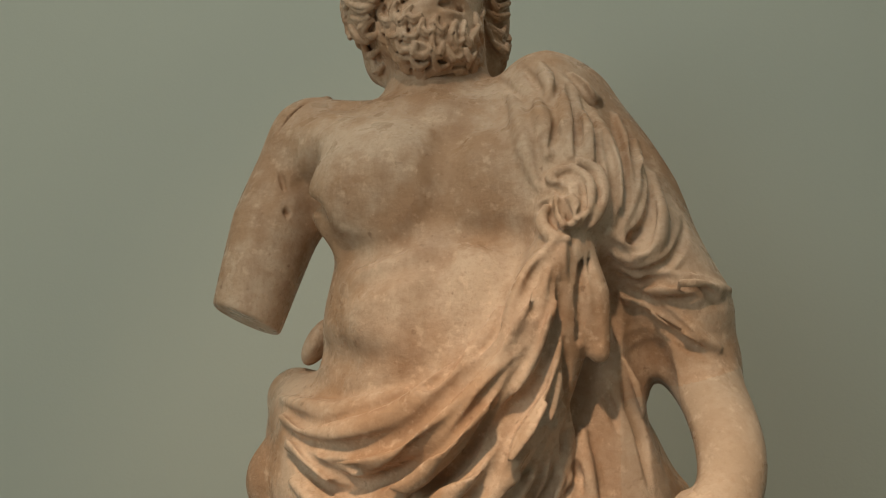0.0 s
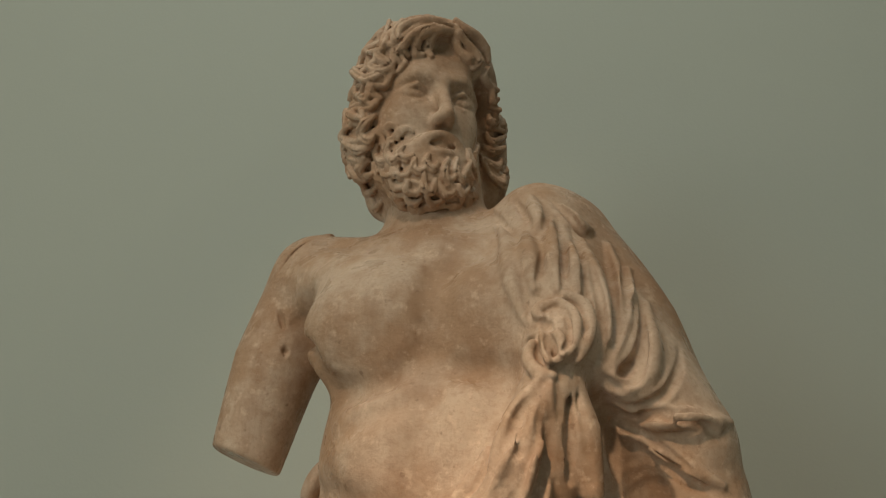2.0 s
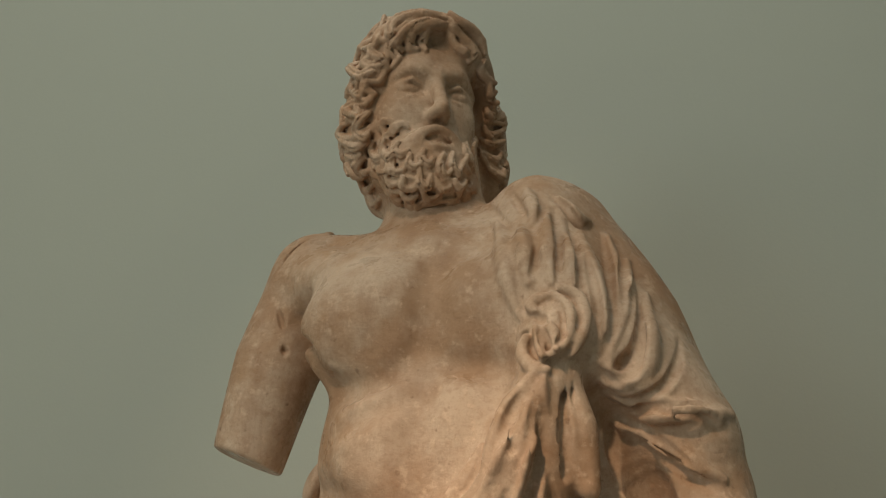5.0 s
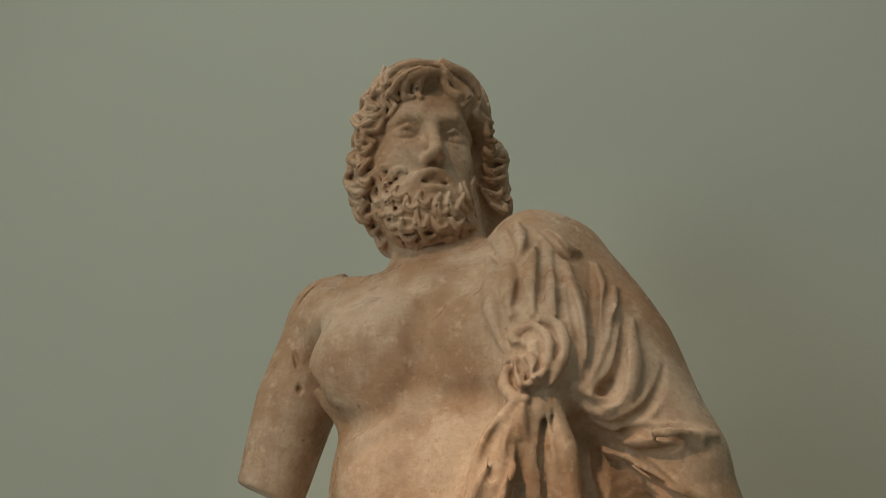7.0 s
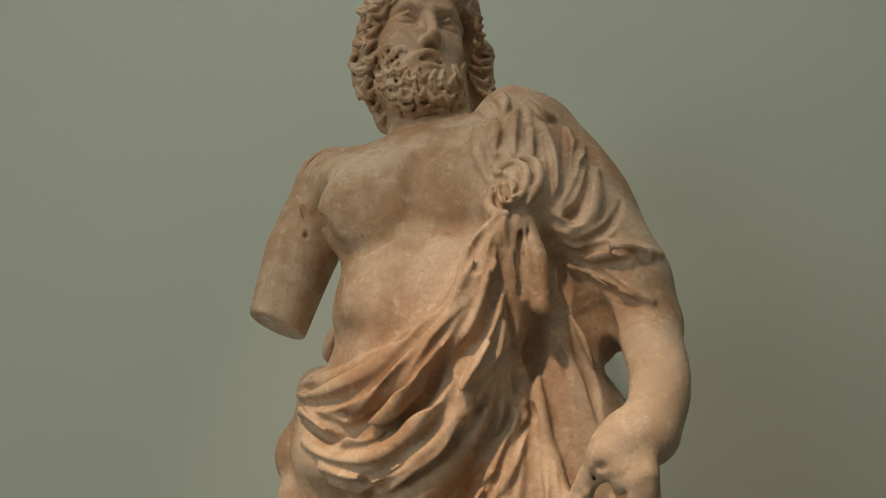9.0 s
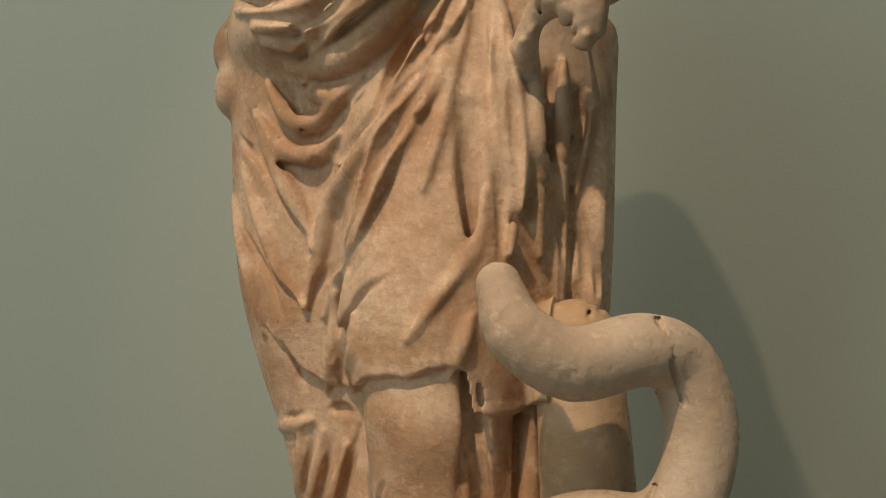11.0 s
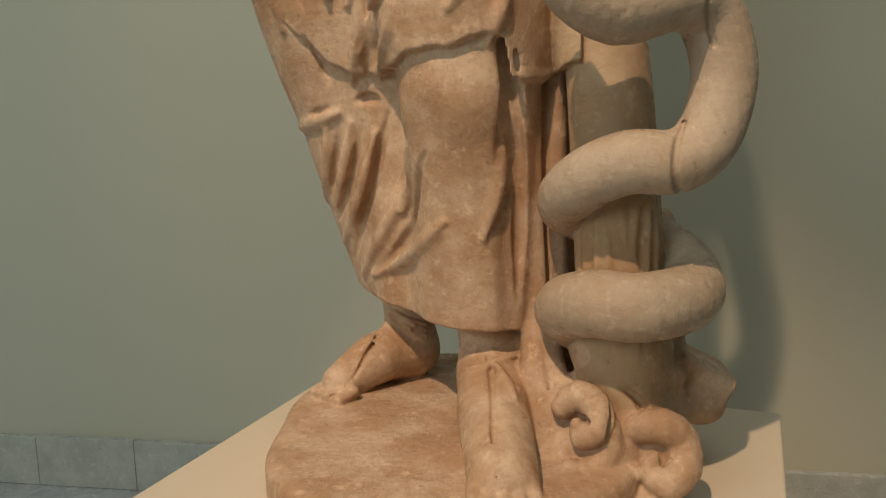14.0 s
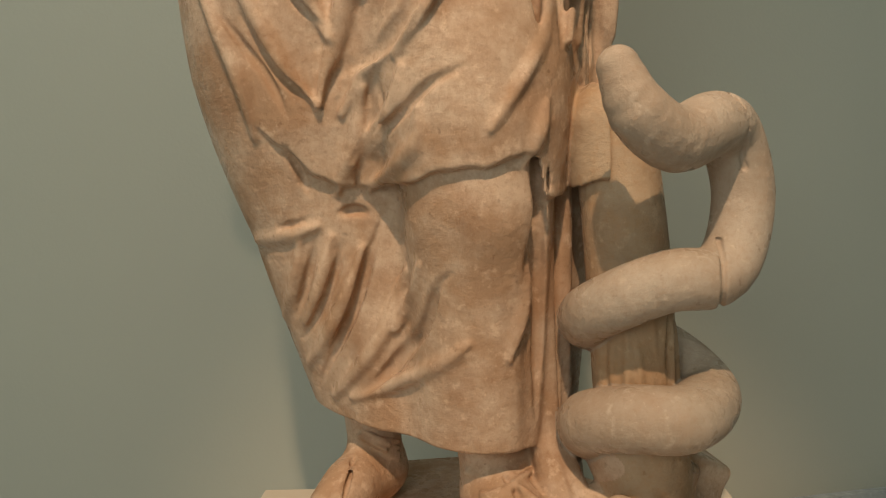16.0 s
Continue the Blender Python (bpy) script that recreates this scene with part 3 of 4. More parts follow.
body.pleat([(-0.031, 1.333), (-0.005, 1.379), (0.018, 1.421), (0.042, 1.469)], 0.0078)
body.pleat([(-0.068, 1.220), (-0.037, 1.274), (-0.027, 1.319)], 0.0091)
body.pleat([(-0.055, 1.186), (-0.015, 1.237), (-0.013, 1.275)], 0.0078)
body.pleat([(-0.093, 1.183), (-0.071, 1.248), (-0.063, 1.302)], 0.0078)
body.pleat([(0.087, 1.590), (0.079, 1.542), (0.059, 1.494)], 0.0078)
body.pleat([(-0.085, 0.917), (-0.033, 0.945), (0.013, 0.982), (0.041, 1.010)], 0.0081)
body.pleat([(-0.015, 1.087), (-0.034, 1.029), (-0.068, 0.970), (-0.106, 0.913)], 0.0091)
body.pleat([(-0.066, 1.115), (-0.088, 1.052), (-0.115, 0.994), (-0.138, 0.955)], 0.0081)
body.pleat([(-0.103, 1.129), (-0.118, 1.069), (-0.139, 1.015)], 0.0072)
body.pleat([(-0.141, 1.122), (-0.150, 1.072), (-0.165, 1.017)], 0.0061)
body.pleat([(-0.008, 1.100), (-0.012, 1.052), (-0.029, 1.014)], 0.0061)
body.pleat([(-0.195, 1.123), (-0.161, 1.131), (-0.119, 1.143)], 0.0072)
body.pleat([(0.110, 1.126), (0.110, 1.072), (0.103, 1.032), (0.090, 0.991)], 0.0078)
body.pleat([(-0.201, 1.651), (-0.135, 1.619), (-0.080, 1.618), (-0.030, 1.640), (0.012, 1.684), (0.054, 1.730)], 0.013)
body.pleat([(-0.158, 1.611), (-0.104, 1.602), (-0.037, 1.610), (0.009, 1.644), (0.050, 1.684), (0.081, 1.745)], 0.013)
body.pleat([(-0.145, 1.593), (-0.088, 1.584), (-0.036, 1.604), (0.018, 1.637), (0.055, 1.685)], 0.013)
body.pleat([(-0.209, 1.696), (-0.109, 1.647), (-0.052, 1.667), (-0.014, 1.706), (0.023, 1.739)], 0.0117)
body.pleat([(-0.123, 1.570), (-0.072, 1.567), (-0.014, 1.586), (0.029, 1.625), (0.068, 1.671)], 0.0208)
body.pleat([(-0.160, 1.561), (-0.127, 1.516), (-0.094, 1.508), (-0.047, 1.529)], 0.0104)
body.pleat([(-0.173, 1.520), (-0.140, 1.479), (-0.096, 1.469), (-0.058, 1.490)], 0.0104)
body.pleat([(0.056, 1.551), (0.079, 1.604), (0.100, 1.668)], 0.0078)
body.pleat([(0.035, 1.533), (0.065, 1.588), (0.086, 1.642)], 0.0078)
body.pleat([(0.081, 1.580), (0.095, 1.624), (0.110, 1.668)], 0.0078)
body.pleat([(0.124, 1.716), (0.134, 1.618), (0.146, 1.515), (0.155, 1.411)], 0.0104)
body.pleat([(0.182, 1.574), (0.179, 1.513), (0.192, 1.446), (0.203, 1.409)], 0.0091)
body.pleat([(0.235, 1.536), (0.224, 1.488), (0.218, 1.424)], 0.0091)
body.crease([(-0.092, 1.158), (-0.073, 1.162), (-0.056, 1.158)], 0.0074)
body.crease([(-0.102, 1.287), (-0.092, 1.318), (-0.053, 1.340), (-0.033, 1.362), (-0.004, 1.410), (0.019, 1.460), (0.045, 1.496), (0.068, 1.535)], 0.0137)
body.crease([(0.020, 2.165), (0.043, 2.128), (0.059, 2.105)], 0.0053)
body.crease([(0.055, 2.169), (0.071, 2.135), (0.080, 2.112)], 0.0053)
body.crease([(0.094, 2.156), (0.100, 2.129), (0.097, 2.099)], 0.0053)
body.crease([(0.107, 2.155), (0.124, 2.135), (0.143, 2.103), (0.154, 2.113)], 0.0063)
body.crease([(0.095, 2.064), (0.092, 2.040), (0.088, 2.022)], 0.0042)
body.crease([(0.113, 2.130), (0.117, 2.085), (0.119, 2.041), (0.117, 2.018)], 0.0063)
body.crease([(0.130, 2.111), (0.138, 2.058), (0.141, 2.020), (0.145, 1.992)], 0.0053)
body.crease([(0.148, 2.056), (0.155, 2.013), (0.159, 1.980), (0.158, 1.953)], 0.0053)
body.crease([(0.167, 2.102), (0.172, 2.052), (0.173, 2.007), (0.173, 1.973), (0.165, 1.941), (0.155, 1.926)], 0.0068)
body.crease([(0.188, 2.073), (0.189, 2.019), (0.182, 1.975), (0.173, 1.947)], 0.0063)
body.crease([(0.204, 2.062), (0.200, 1.999), (0.189, 1.961), (0.175, 1.937), (0.158, 1.921)], 0.0074)
body.crease([(0.203, 1.999), (0.200, 1.954), (0.193, 1.925), (0.183, 1.913), (0.168, 1.912)], 0.0074)
body.crease([(0.191, 1.943), (0.181, 1.929), (0.172, 1.920)], 0.0074)
body.crease([(0.245, 1.958), (0.240, 1.934), (0.225, 1.907), (0.206, 1.893), (0.182, 1.887), (0.164, 1.893)], 0.0063)
body.crease([(0.153, 1.921), (0.165, 1.908), (0.177, 1.902)], 0.0063)
body.crease([(0.278, 1.880), (0.248, 1.883), (0.222, 1.880), (0.194, 1.880), (0.170, 1.882)], 0.0063)
body.crease([(0.277, 1.853), (0.258, 1.868), (0.233, 1.873), (0.211, 1.875)], 0.0053)
body.crease([(0.166, 1.874), (0.187, 1.865), (0.214, 1.844), (0.245, 1.818)], 0.0063)
body.crease([(0.172, 1.857), (0.202, 1.835), (0.239, 1.812), (0.260, 1.796)], 0.0095)
body.crease([(0.081, 1.895), (0.064, 1.860), (0.052, 1.833)], 0.0074)
body.crease([(0.094, 1.894), (0.089, 1.855), (0.075, 1.822)], 0.0063)
body.crease([(0.100, 1.894), (0.100, 1.855), (0.094, 1.833), (0.090, 1.801)], 0.0084)
body.crease([(0.162, 1.874), (0.162, 1.836), (0.167, 1.808)], 0.0084)
body.crease([(-0.231, 1.730), (-0.202, 1.720), (-0.165, 1.716), (-0.135, 1.726)], 0.0084)
body.crease([(-0.226, 1.704), (-0.179, 1.696), (-0.143, 1.691), (-0.101, 1.698), (-0.065, 1.711), (-0.041, 1.729), (-0.018, 1.752), (0.010, 1.781), (0.039, 1.815), (0.056, 1.854)], 0.0115)
body.crease([(0.021, 1.835), (0.004, 1.809), (-0.012, 1.786), (-0.035, 1.763), (-0.048, 1.761)], 0.0074)
body.crease([(-0.161, 1.683), (-0.138, 1.673), (-0.118, 1.672), (-0.110, 1.676)], 0.0084)
body.crease([(-0.211, 1.674), (-0.178, 1.662), (-0.152, 1.648), (-0.104, 1.658), (-0.068, 1.675), (-0.039, 1.702), (-0.011, 1.730), (0.005, 1.752)], 0.0115)
body.crease([(-0.048, 1.653), (-0.012, 1.673), (0.016, 1.696), (0.045, 1.731), (0.073, 1.765), (0.090, 1.798)], 0.0126)
body.crease([(0.029, 1.656), (0.045, 1.671), (0.067, 1.698), (0.087, 1.742), (0.096, 1.777)], 0.0095)
body.crease([(0.050, 1.652), (0.070, 1.690), (0.090, 1.731)], 0.0074)
body.crease([(0.088, 1.653), (0.095, 1.694), (0.100, 1.736)], 0.0063)
body.crease([(0.067, 1.656), (0.082, 1.684), (0.094, 1.719)], 0.0063)
body.crease([(-0.036, 1.660), (0.001, 1.697), (0.033, 1.741), (0.067, 1.799), (0.081, 1.833)], 0.0063)
body.crease([(-0.012, 1.710), (0.022, 1.753), (0.053, 1.787)], 0.0053)
body.crease([(0.115, 1.683), (0.121, 1.654)], 0.0063)
body.crease([(0.168, 1.785), (0.177, 1.742), (0.186, 1.717), (0.196, 1.658)], 0.0084)
body.crease([(0.102, 1.811), (0.103, 1.765), (0.109, 1.718)], 0.0053)
body.crease([(0.142, 1.766), (0.154, 1.742), (0.163, 1.711)], 0.0053)
body.crease([(-0.125, 1.565), (-0.119, 1.526), (-0.107, 1.496)], 0.0063)
body.crease([(-0.085, 1.459), (-0.045, 1.468), (0.002, 1.502), (0.027, 1.551), (0.050, 1.591), (0.071, 1.626)], 0.0147)
body.crease([(-0.017, 1.356), (0.003, 1.396), (0.029, 1.450), (0.055, 1.486)], 0.0053)
body.crease([(0.033, 1.526), (0.057, 1.563), (0.077, 1.594)], 0.0063)
body.crease([(-0.102, 1.364), (-0.125, 1.392), (-0.161, 1.450), (-0.195, 1.518), (-0.208, 1.548)], 0.0084)
body.crease([(-0.217, 1.391), (-0.169, 1.323), (-0.147, 1.274)], 0.0053)
body.crease([(-0.192, 1.386), (-0.164, 1.337), (-0.129, 1.295), (-0.108, 1.280)], 0.0063)
body.crease([(-0.221, 1.509), (-0.172, 1.459)], 0.0053)
body.crease([(-0.071, 1.185), (-0.059, 1.235), (-0.022, 1.275), (0.000, 1.299), (0.035, 1.316)], 0.0063)
body.crease([(-0.076, 1.220), (-0.046, 1.274), (-0.051, 1.322)], 0.0053)
body.crease([(0.138, 1.618), (0.145, 1.527), (0.150, 1.433), (0.150, 1.341)], 0.0115)
body.crease([(0.149, 1.596), (0.162, 1.468), (0.164, 1.379), (0.195, 1.296)], 0.0084)
body.crease([(0.188, 1.426), (0.200, 1.402), (0.209, 1.333)], 0.0063)
body.crease([(0.199, 1.567), (0.191, 1.508), (0.194, 1.458)], 0.0053)
body.crease([(0.225, 1.573), (0.220, 1.527), (0.214, 1.487)], 0.0074)
body.crease([(0.235, 1.520), (0.224, 1.487), (0.218, 1.453)], 0.0053)
body.crease([(0.213, 1.399), (0.215, 1.327)], 0.0063)
body.crease([(0.226, 1.399), (0.230, 1.335), (0.241, 1.281)], 0.0063)
body.crease([(0.235, 1.368), (0.242, 1.336), (0.251, 1.288)], 0.0063)
body.crease([(-0.037, 1.161), (-0.056, 1.106), (-0.074, 1.047), (-0.097, 0.992), (-0.125, 0.923)], 0.0082)
body.crease([(-0.119, 1.130), (-0.133, 1.072), (-0.150, 1.021)], 0.0058)
body.crease([(-0.086, 1.129), (-0.101, 1.077), (-0.124, 1.024), (-0.144, 0.989)], 0.0058)
body.crease([(0.022, 1.093), (0.009, 1.073), (-0.003, 1.016), (-0.036, 0.960), (-0.083, 0.921)], 0.0099)
body.crease([(-0.154, 1.241), (-0.136, 1.213), (-0.126, 1.182)], 0.0065)
body.crease([(-0.167, 1.141), (-0.133, 1.150)], 0.0041)
body.crease([(0.120, 1.126), (0.120, 1.072), (0.113, 1.031), (0.098, 0.995)], 0.0063)
body.crease([(0.128, 1.159), (0.130, 1.059), (0.129, 0.952), (0.129, 0.908)], 0.0084)
body.crease([(-0.214, 1.705), (-0.125, 1.658), (-0.077, 1.668), (-0.031, 1.695), (0.009, 1.733), (0.034, 1.763)], 0.0074)
body.crease([(-0.204, 1.681), (-0.154, 1.649), (-0.109, 1.648), (-0.048, 1.656), (-0.003, 1.687), (0.030, 1.737), (0.058, 1.767)], 0.0074)
body.crease([(-0.183, 1.632), (-0.127, 1.611), (-0.072, 1.605), (-0.028, 1.623), (0.019, 1.661), (0.049, 1.721), (0.081, 1.767)], 0.0084)
body.crease([(-0.132, 1.596), (-0.096, 1.593), (-0.042, 1.611), (0.004, 1.632), (0.043, 1.676), (0.084, 1.720), (0.103, 1.756)], 0.0084)
body.crease([(-0.141, 1.584), (-0.090, 1.577), (-0.042, 1.593), (0.010, 1.622), (0.048, 1.665), (0.079, 1.703)], 0.0095)
body.crease([(-0.139, 1.572), (-0.121, 1.547), (-0.090, 1.548)], 0.0063)
body.crease([(-0.159, 1.539), (-0.133, 1.499), (-0.110, 1.486), (-0.072, 1.498)], 0.0074)
body.crease([(-0.185, 1.572), (-0.187, 1.523), (-0.165, 1.469), (-0.108, 1.456), (-0.088, 1.462)], 0.0063)
body.crease([(0.042, 1.565), (0.073, 1.622), (0.094, 1.685)], 0.0053)
body.crease([(0.062, 1.565), (0.081, 1.606), (0.104, 1.659)], 0.0053)
body.crease([(0.015, 1.507), (0.042, 1.565), (0.071, 1.595)], 0.0053)
body.crease([(0.088, 1.595), (0.101, 1.639), (0.113, 1.668)], 0.0053)
body.crease([(-0.208, 1.531), (-0.187, 1.481), (-0.171, 1.449)], 0.0053)
body.crease([(0.192, 1.596), (0.189, 1.512), (0.198, 1.447), (0.207, 1.395)], 0.0063)
body.crease([(0.229, 1.561), (0.225, 1.514), (0.211, 1.453)], 0.0063)
# the gap between the forearm and the side, and the hollow under the sleeve
body.tube([(0.182, -0.14, 1.84), (0.197, -0.13, 1.8), (0.211, -0.12, 1.76)], [0.014, 0.024, 0.022], k=0.008, less=True)
body.egg((0.226, -0.1, 1.715), (0.019, 0.26, 0.062), (-4, -17, -9), k=0.01, less=True)

# the knot of cloth on the chest and its loose end
body.egg((0.11, -0.18, 1.952), (0.036, 0.03, 0.044), (0, 20, 0), k=0.01)
body.fold([(0.121, 2.008), (0.139, 1.997), (0.144, 1.973), (0.137, 1.947), (0.122, 1.931), (0.101, 1.920)], 0.008, 0.6, 0.004, (0.6, 0.6))
body.fold([(0.112, 2.001), (0.128, 1.983), (0.129, 1.958), (0.119, 1.938), (0.104, 1.926)], 0.007, 0.6, 0.004, (0.6, 0.6))
body.fold([(0.107, 1.998), (0.095, 1.995), (0.088, 1.987), (0.094, 1.979)], 0.007, 0.6, 0.004, (0.6, 0.6))
body.fold([(0.083, 1.951), (0.079, 1.934), (0.090, 1.918), (0.104, 1.915)], 0.008, 0.6, 0.004, (0.6, 0.6))
body.fold([(0.100, 1.970), (0.113, 1.954), (0.115, 1.935)], 0.006, 0.6, 0.004, (0.6, 0.6))
body.fold([(0.093, 1.962), (0.097, 1.943), (0.100, 1.928)], 0.006, 0.6, 0.004, (0.6, 0.6))
body.fold([(0.059, 0.818), (0.083, 0.825), (0.102, 0.831), (0.125, 0.834)], 0.006, 0.6, 0.004, (0.6, 0.6))
body.fold([(0.103, 0.830), (0.119, 0.818), (0.129, 0.809)], 0.006, 0.6, 0.004, (0.6, 0.6))
body.fold([(-0.070, 0.854), (-0.034, 0.834)], 0.004, 0.6, 0.004, (0.6, 0.6))
body.fold([(-0.073, 0.847), (-0.039, 0.827)], 0.004, 0.6, 0.004, (0.6, 0.6))
body.groove([(0.093, 1.975), (0.105, 1.965)], 0.007, 1.6, 0.003, (0.5, 0.5))
body.groove([(0.097, 1.955), (0.103, 1.934)], 0.004, 1.6, 0.003, (0.5, 0.5))
body.groove([(0.121, 1.983), (0.123, 1.954), (0.114, 1.938)], 0.004, 1.6, 0.003, (0.5, 0.5))
body.groove([(0.140, 1.976), (0.137, 1.957)], 0.004, 1.6, 0.003, (0.5, 0.5))
body.groove([(0.074, 1.952), (0.084, 1.958)], 0.005, 1.6, 0.003, (0.5, 0.5))
body.groove([(0.104, 1.923), (0.119, 1.925), (0.131, 1.939)], 0.006, 1.6, 0.003, (0.5, 0.5))
body.groove([(0.090, 1.950), (0.088, 1.932)], 0.004, 1.6, 0.003, (0.5, 0.5))
body.tube([(0.105, -0.185, 1.925), (0.102, -0.19, 1.87), (0.1, -0.185, 1.83)], [0.014, 0.02, 0.018], k=0.01)
body.tube([(0.115, -0.185, 1.925), (0.132, -0.19, 1.86), (0.138, -0.19, 1.8)], [0.013, 0.018, 0.012], k=0.008)
for line, r in (([(0.098, -0.203, 1.91), (0.1, -0.213, 1.87), (0.096, -0.207, 1.825)], 0.004), ([(0.116, -0.2, 1.915), (0.118, -0.21, 1.87), (0.118, -0.208, 1.812)], 0.006), ([(0.126, -0.2, 1.9), (0.134, -0.212, 1.86), (0.138, -0.205, 1.81)], 0.0035), ([(0.105, -0.2, 1.9), (0.109, -0.214, 1.86), (0.108, -0.208, 1.82)], 0.003)):
    body.tube(line, [r * 0.5, r, r], k=0.004, less=True)

upto = tuple(slice(0, c) for c in snake.d.shape)
body.d[upto] = np.minimum(body.d[upto], snake.d)

# the head, turned towards its left
head = Solid((-0.27, -0.15, 2.1), (0.07, 0.2, 2.53), 0.002)
MID, FACING = Vector((-0.103, 0.027, 2.318)), 35


def at_head(u, f, w):
    """A place of the head: u to the right, f forward, w up."""
    a = radians(FACING)
    return (MID.x + u * math.cos(a) + f * math.sin(a), MID.y + u * math.sin(a) - f * math.cos(a), MID.z + w)


def lump(u, f, w, r, k=0.02, lean=0, less=False):
    head.egg(at_head(u, f, w), r, (0, lean, FACING), k, less)


def cord(points, radii, k=0.008, less=False):
    head.tube([at_head(*p) for p in points], radii, k, less)


lump(0, -0.005, 0.045, (0.083, 0.104, 0.11))
lump(0, 0.024, -0.015, (0.073, 0.084, 0.105), 0.03)
lump(0, 0.062, 0.056, (0.06, 0.045, 0.034), 0.03)
for side in (-1, 1):
    lump(side * 0.042, 0.07, -0.022, (0.026, 0.026, 0.04), 0.03)
    cord([(side * 0.008, 0.107, 0.033), (side * 0.034, 0.103, 0.041), (side * 0.064, 0.076, 0.026)], [0.007, 0.0085, 0.006], 0.018)
    lump(side * 0.036, 0.116, 0.012, (0.027, 0.019, 0.0155), 0.01, less=True)
    lump(side * 0.036, 0.083, 0.011, (0.024, 0.02, 0.0145), 0.002)
    cord([(side * 0.013, 0.095, 0.01), (side * 0.035, 0.1045, 0.023), (side * 0.061, 0.085, 0.009)], [0.003, 0.0038, 0.003], 0.003)
    cord([(side * 0.015, 0.094, 0.005), (side * 0.036, 0.1015, -0.002), (side * 0.058, 0.086, 0.004)], [0.0026, 0.003, 0.0026], 0.004)
    lump(side * 0.009, 0.114, -0.029, (0.0075, 0.013, 0.0085), 0.008)
    lump(side * 0.007, 0.124, -0.0405, (0.004, 0.006, 0.003), 0.002, less=True)
    cord([(side * 0.004, 0.114, -0.049), (side * 0.022, 0.109, -0.057), (side * 0.04, 0.095, -0.078), (side * 0.049, 0.083, -0.104)], [0.0045, 0.006, 0.0072, 0.005], 0.005)
    for n in range(3):
        cord([(side * (0.008 + 0.004 * n), 0.124 - 0.002 * n, -0.05 - 0.004 * n), (side * (0.026 + 0.003 * n), 0.117 - 0.003 * n, -0.058 - 0.006 * n), (side * (0.042 + 0.003 * n), 0.1 - 0.003 * n, -0.08 - 0.008 * n)], [0.0012, 0.0017, 0.0012], 0.002, True)
cord([(0, 0.1, 0.04), (0, 0.111, 0.016), (0, 0.1275, -0.024)], [0.0098, 0.0092, 0.0098], 0.008)
lump(0, 0.042, -0.085, (0.072, 0.07, 0.046), 0.025)
lump(0, 0.074, -0.1, (0.053, 0.042, 0.038), 0.02)
cord([(-0.021, 0.107, -0.0665), (0, 0.117, -0.0645), (0.021, 0.107, -0.0665)], [0.003, 0.0058, 0.003], 0.002, True)
lump(0, 0.109, -0.0775, (0.019, 0.0125, 0.0072), 0.005)
head.tube([(-0.06, 0.03, 2.12), (-0.08, 0.04, 2.3)], [0.073, 0.066], k=0.02)
# mass of the hair
lump(-0.072, -0.003, -0.01, (0.024, 0.05, 0.078), 0.02, 3)
lump(0.128, -0.006, -0.025, (0.028, 0.05, 0.1), 0.035, 3)
lump(0.03, -0.035, 0.025, (0.104, 0.085, 0.135), 0.03)
lump(0.024, 0.0, 0.105, (0.098, 0.094, 0.08), 0.02)
lump(0.045, 0.085, 0.088, (0.035, 0.024, 0.026), 0.02, 25)
cord([(-0.077, 0.048, -0.05), (-0.08, 0.058, 0.005), (-0.072, 0.078, 0.064), (-0.04, 0.096, 0.102), (0.01, 0.102, 0.118), (0.056, 0.092, 0.106), (0.09, 0.07, 0.066), (0.1, 0.045, 0.005), (0.1, 0.03, -0.05)], [0.014, 0.016, 0.018, 0.019, 0.019, 0.019, 0.018, 0.015, 0.013], 0.012)
lump(-0.028, -0.03, -0.078, (0.03, 0.042, 0.055), 0.02)
lump(0.095, -0.03, -0.08, (0.022, 0.042, 0.055), 0.02)
lump(0, 0.074, -0.116, (0.058, 0.044, 0.036), 0.015)
chance = random.Random(7)
HUB = (0.0, 0.0, 0.02)
skull = head.d.copy()


def shell(side_angle, rise):
    """The place where the head's surface is met in a direction: degrees to its left of straight ahead, and up."""
    a, b = radians(side_angle), radians(rise)
    way = (math.sin(a) * math.cos(b), math.cos(a) * math.cos(b), math.sin(b))
    for n in range(110):
        far = 0.21 - 0.0017 * n
        local = [HUB[m] + far * way[m] for m in range(3)]
        p = at_head(*local)
        i = [int(round((p[m] - head.low[m]) / head.step)) for m in range(3)]
        if all(0 <= i[m] < head.count[m] for m in range(3)) and skull[i[0], i[1], i[2]] < 0.001:
            return local
    return [HUB[m] + 0.05 * way[m] for m in range(3)]


def lock(angles, r, lift=0.9):
    """A strand of hair laid on the head along directions."""
    laid = []
    for a, b in angles:
        p = shell(a, b)
        far = math.dist(p, HUB)
        laid.append([HUB[m] + (p[m] - HUB[m]) * (far + lift * r) / far for m in range(3)])
    cord(laid, [r * 0.55] + [r] * (len(laid) - 2) + [r * 0.5], 0.0015)


def strand(angles, r):
    """A carved lock: a rounded ridge split by a fine line down its middle, drilled deep at its tip."""
    lock(angles, r, 0.35)
    laid = []
    for a, b in angles:
        p = shell(a, b)
        far = math.dist(p, HUB)
        laid.append([HUB[m] + (p[m] - HUB[m]) * (far + 1.25 * r) / far for m in range(3)])
    cord(laid, [r * 0.12] + [r * 0.24] * (len(laid) - 2) + [r * 0.12], 0.0015, True)


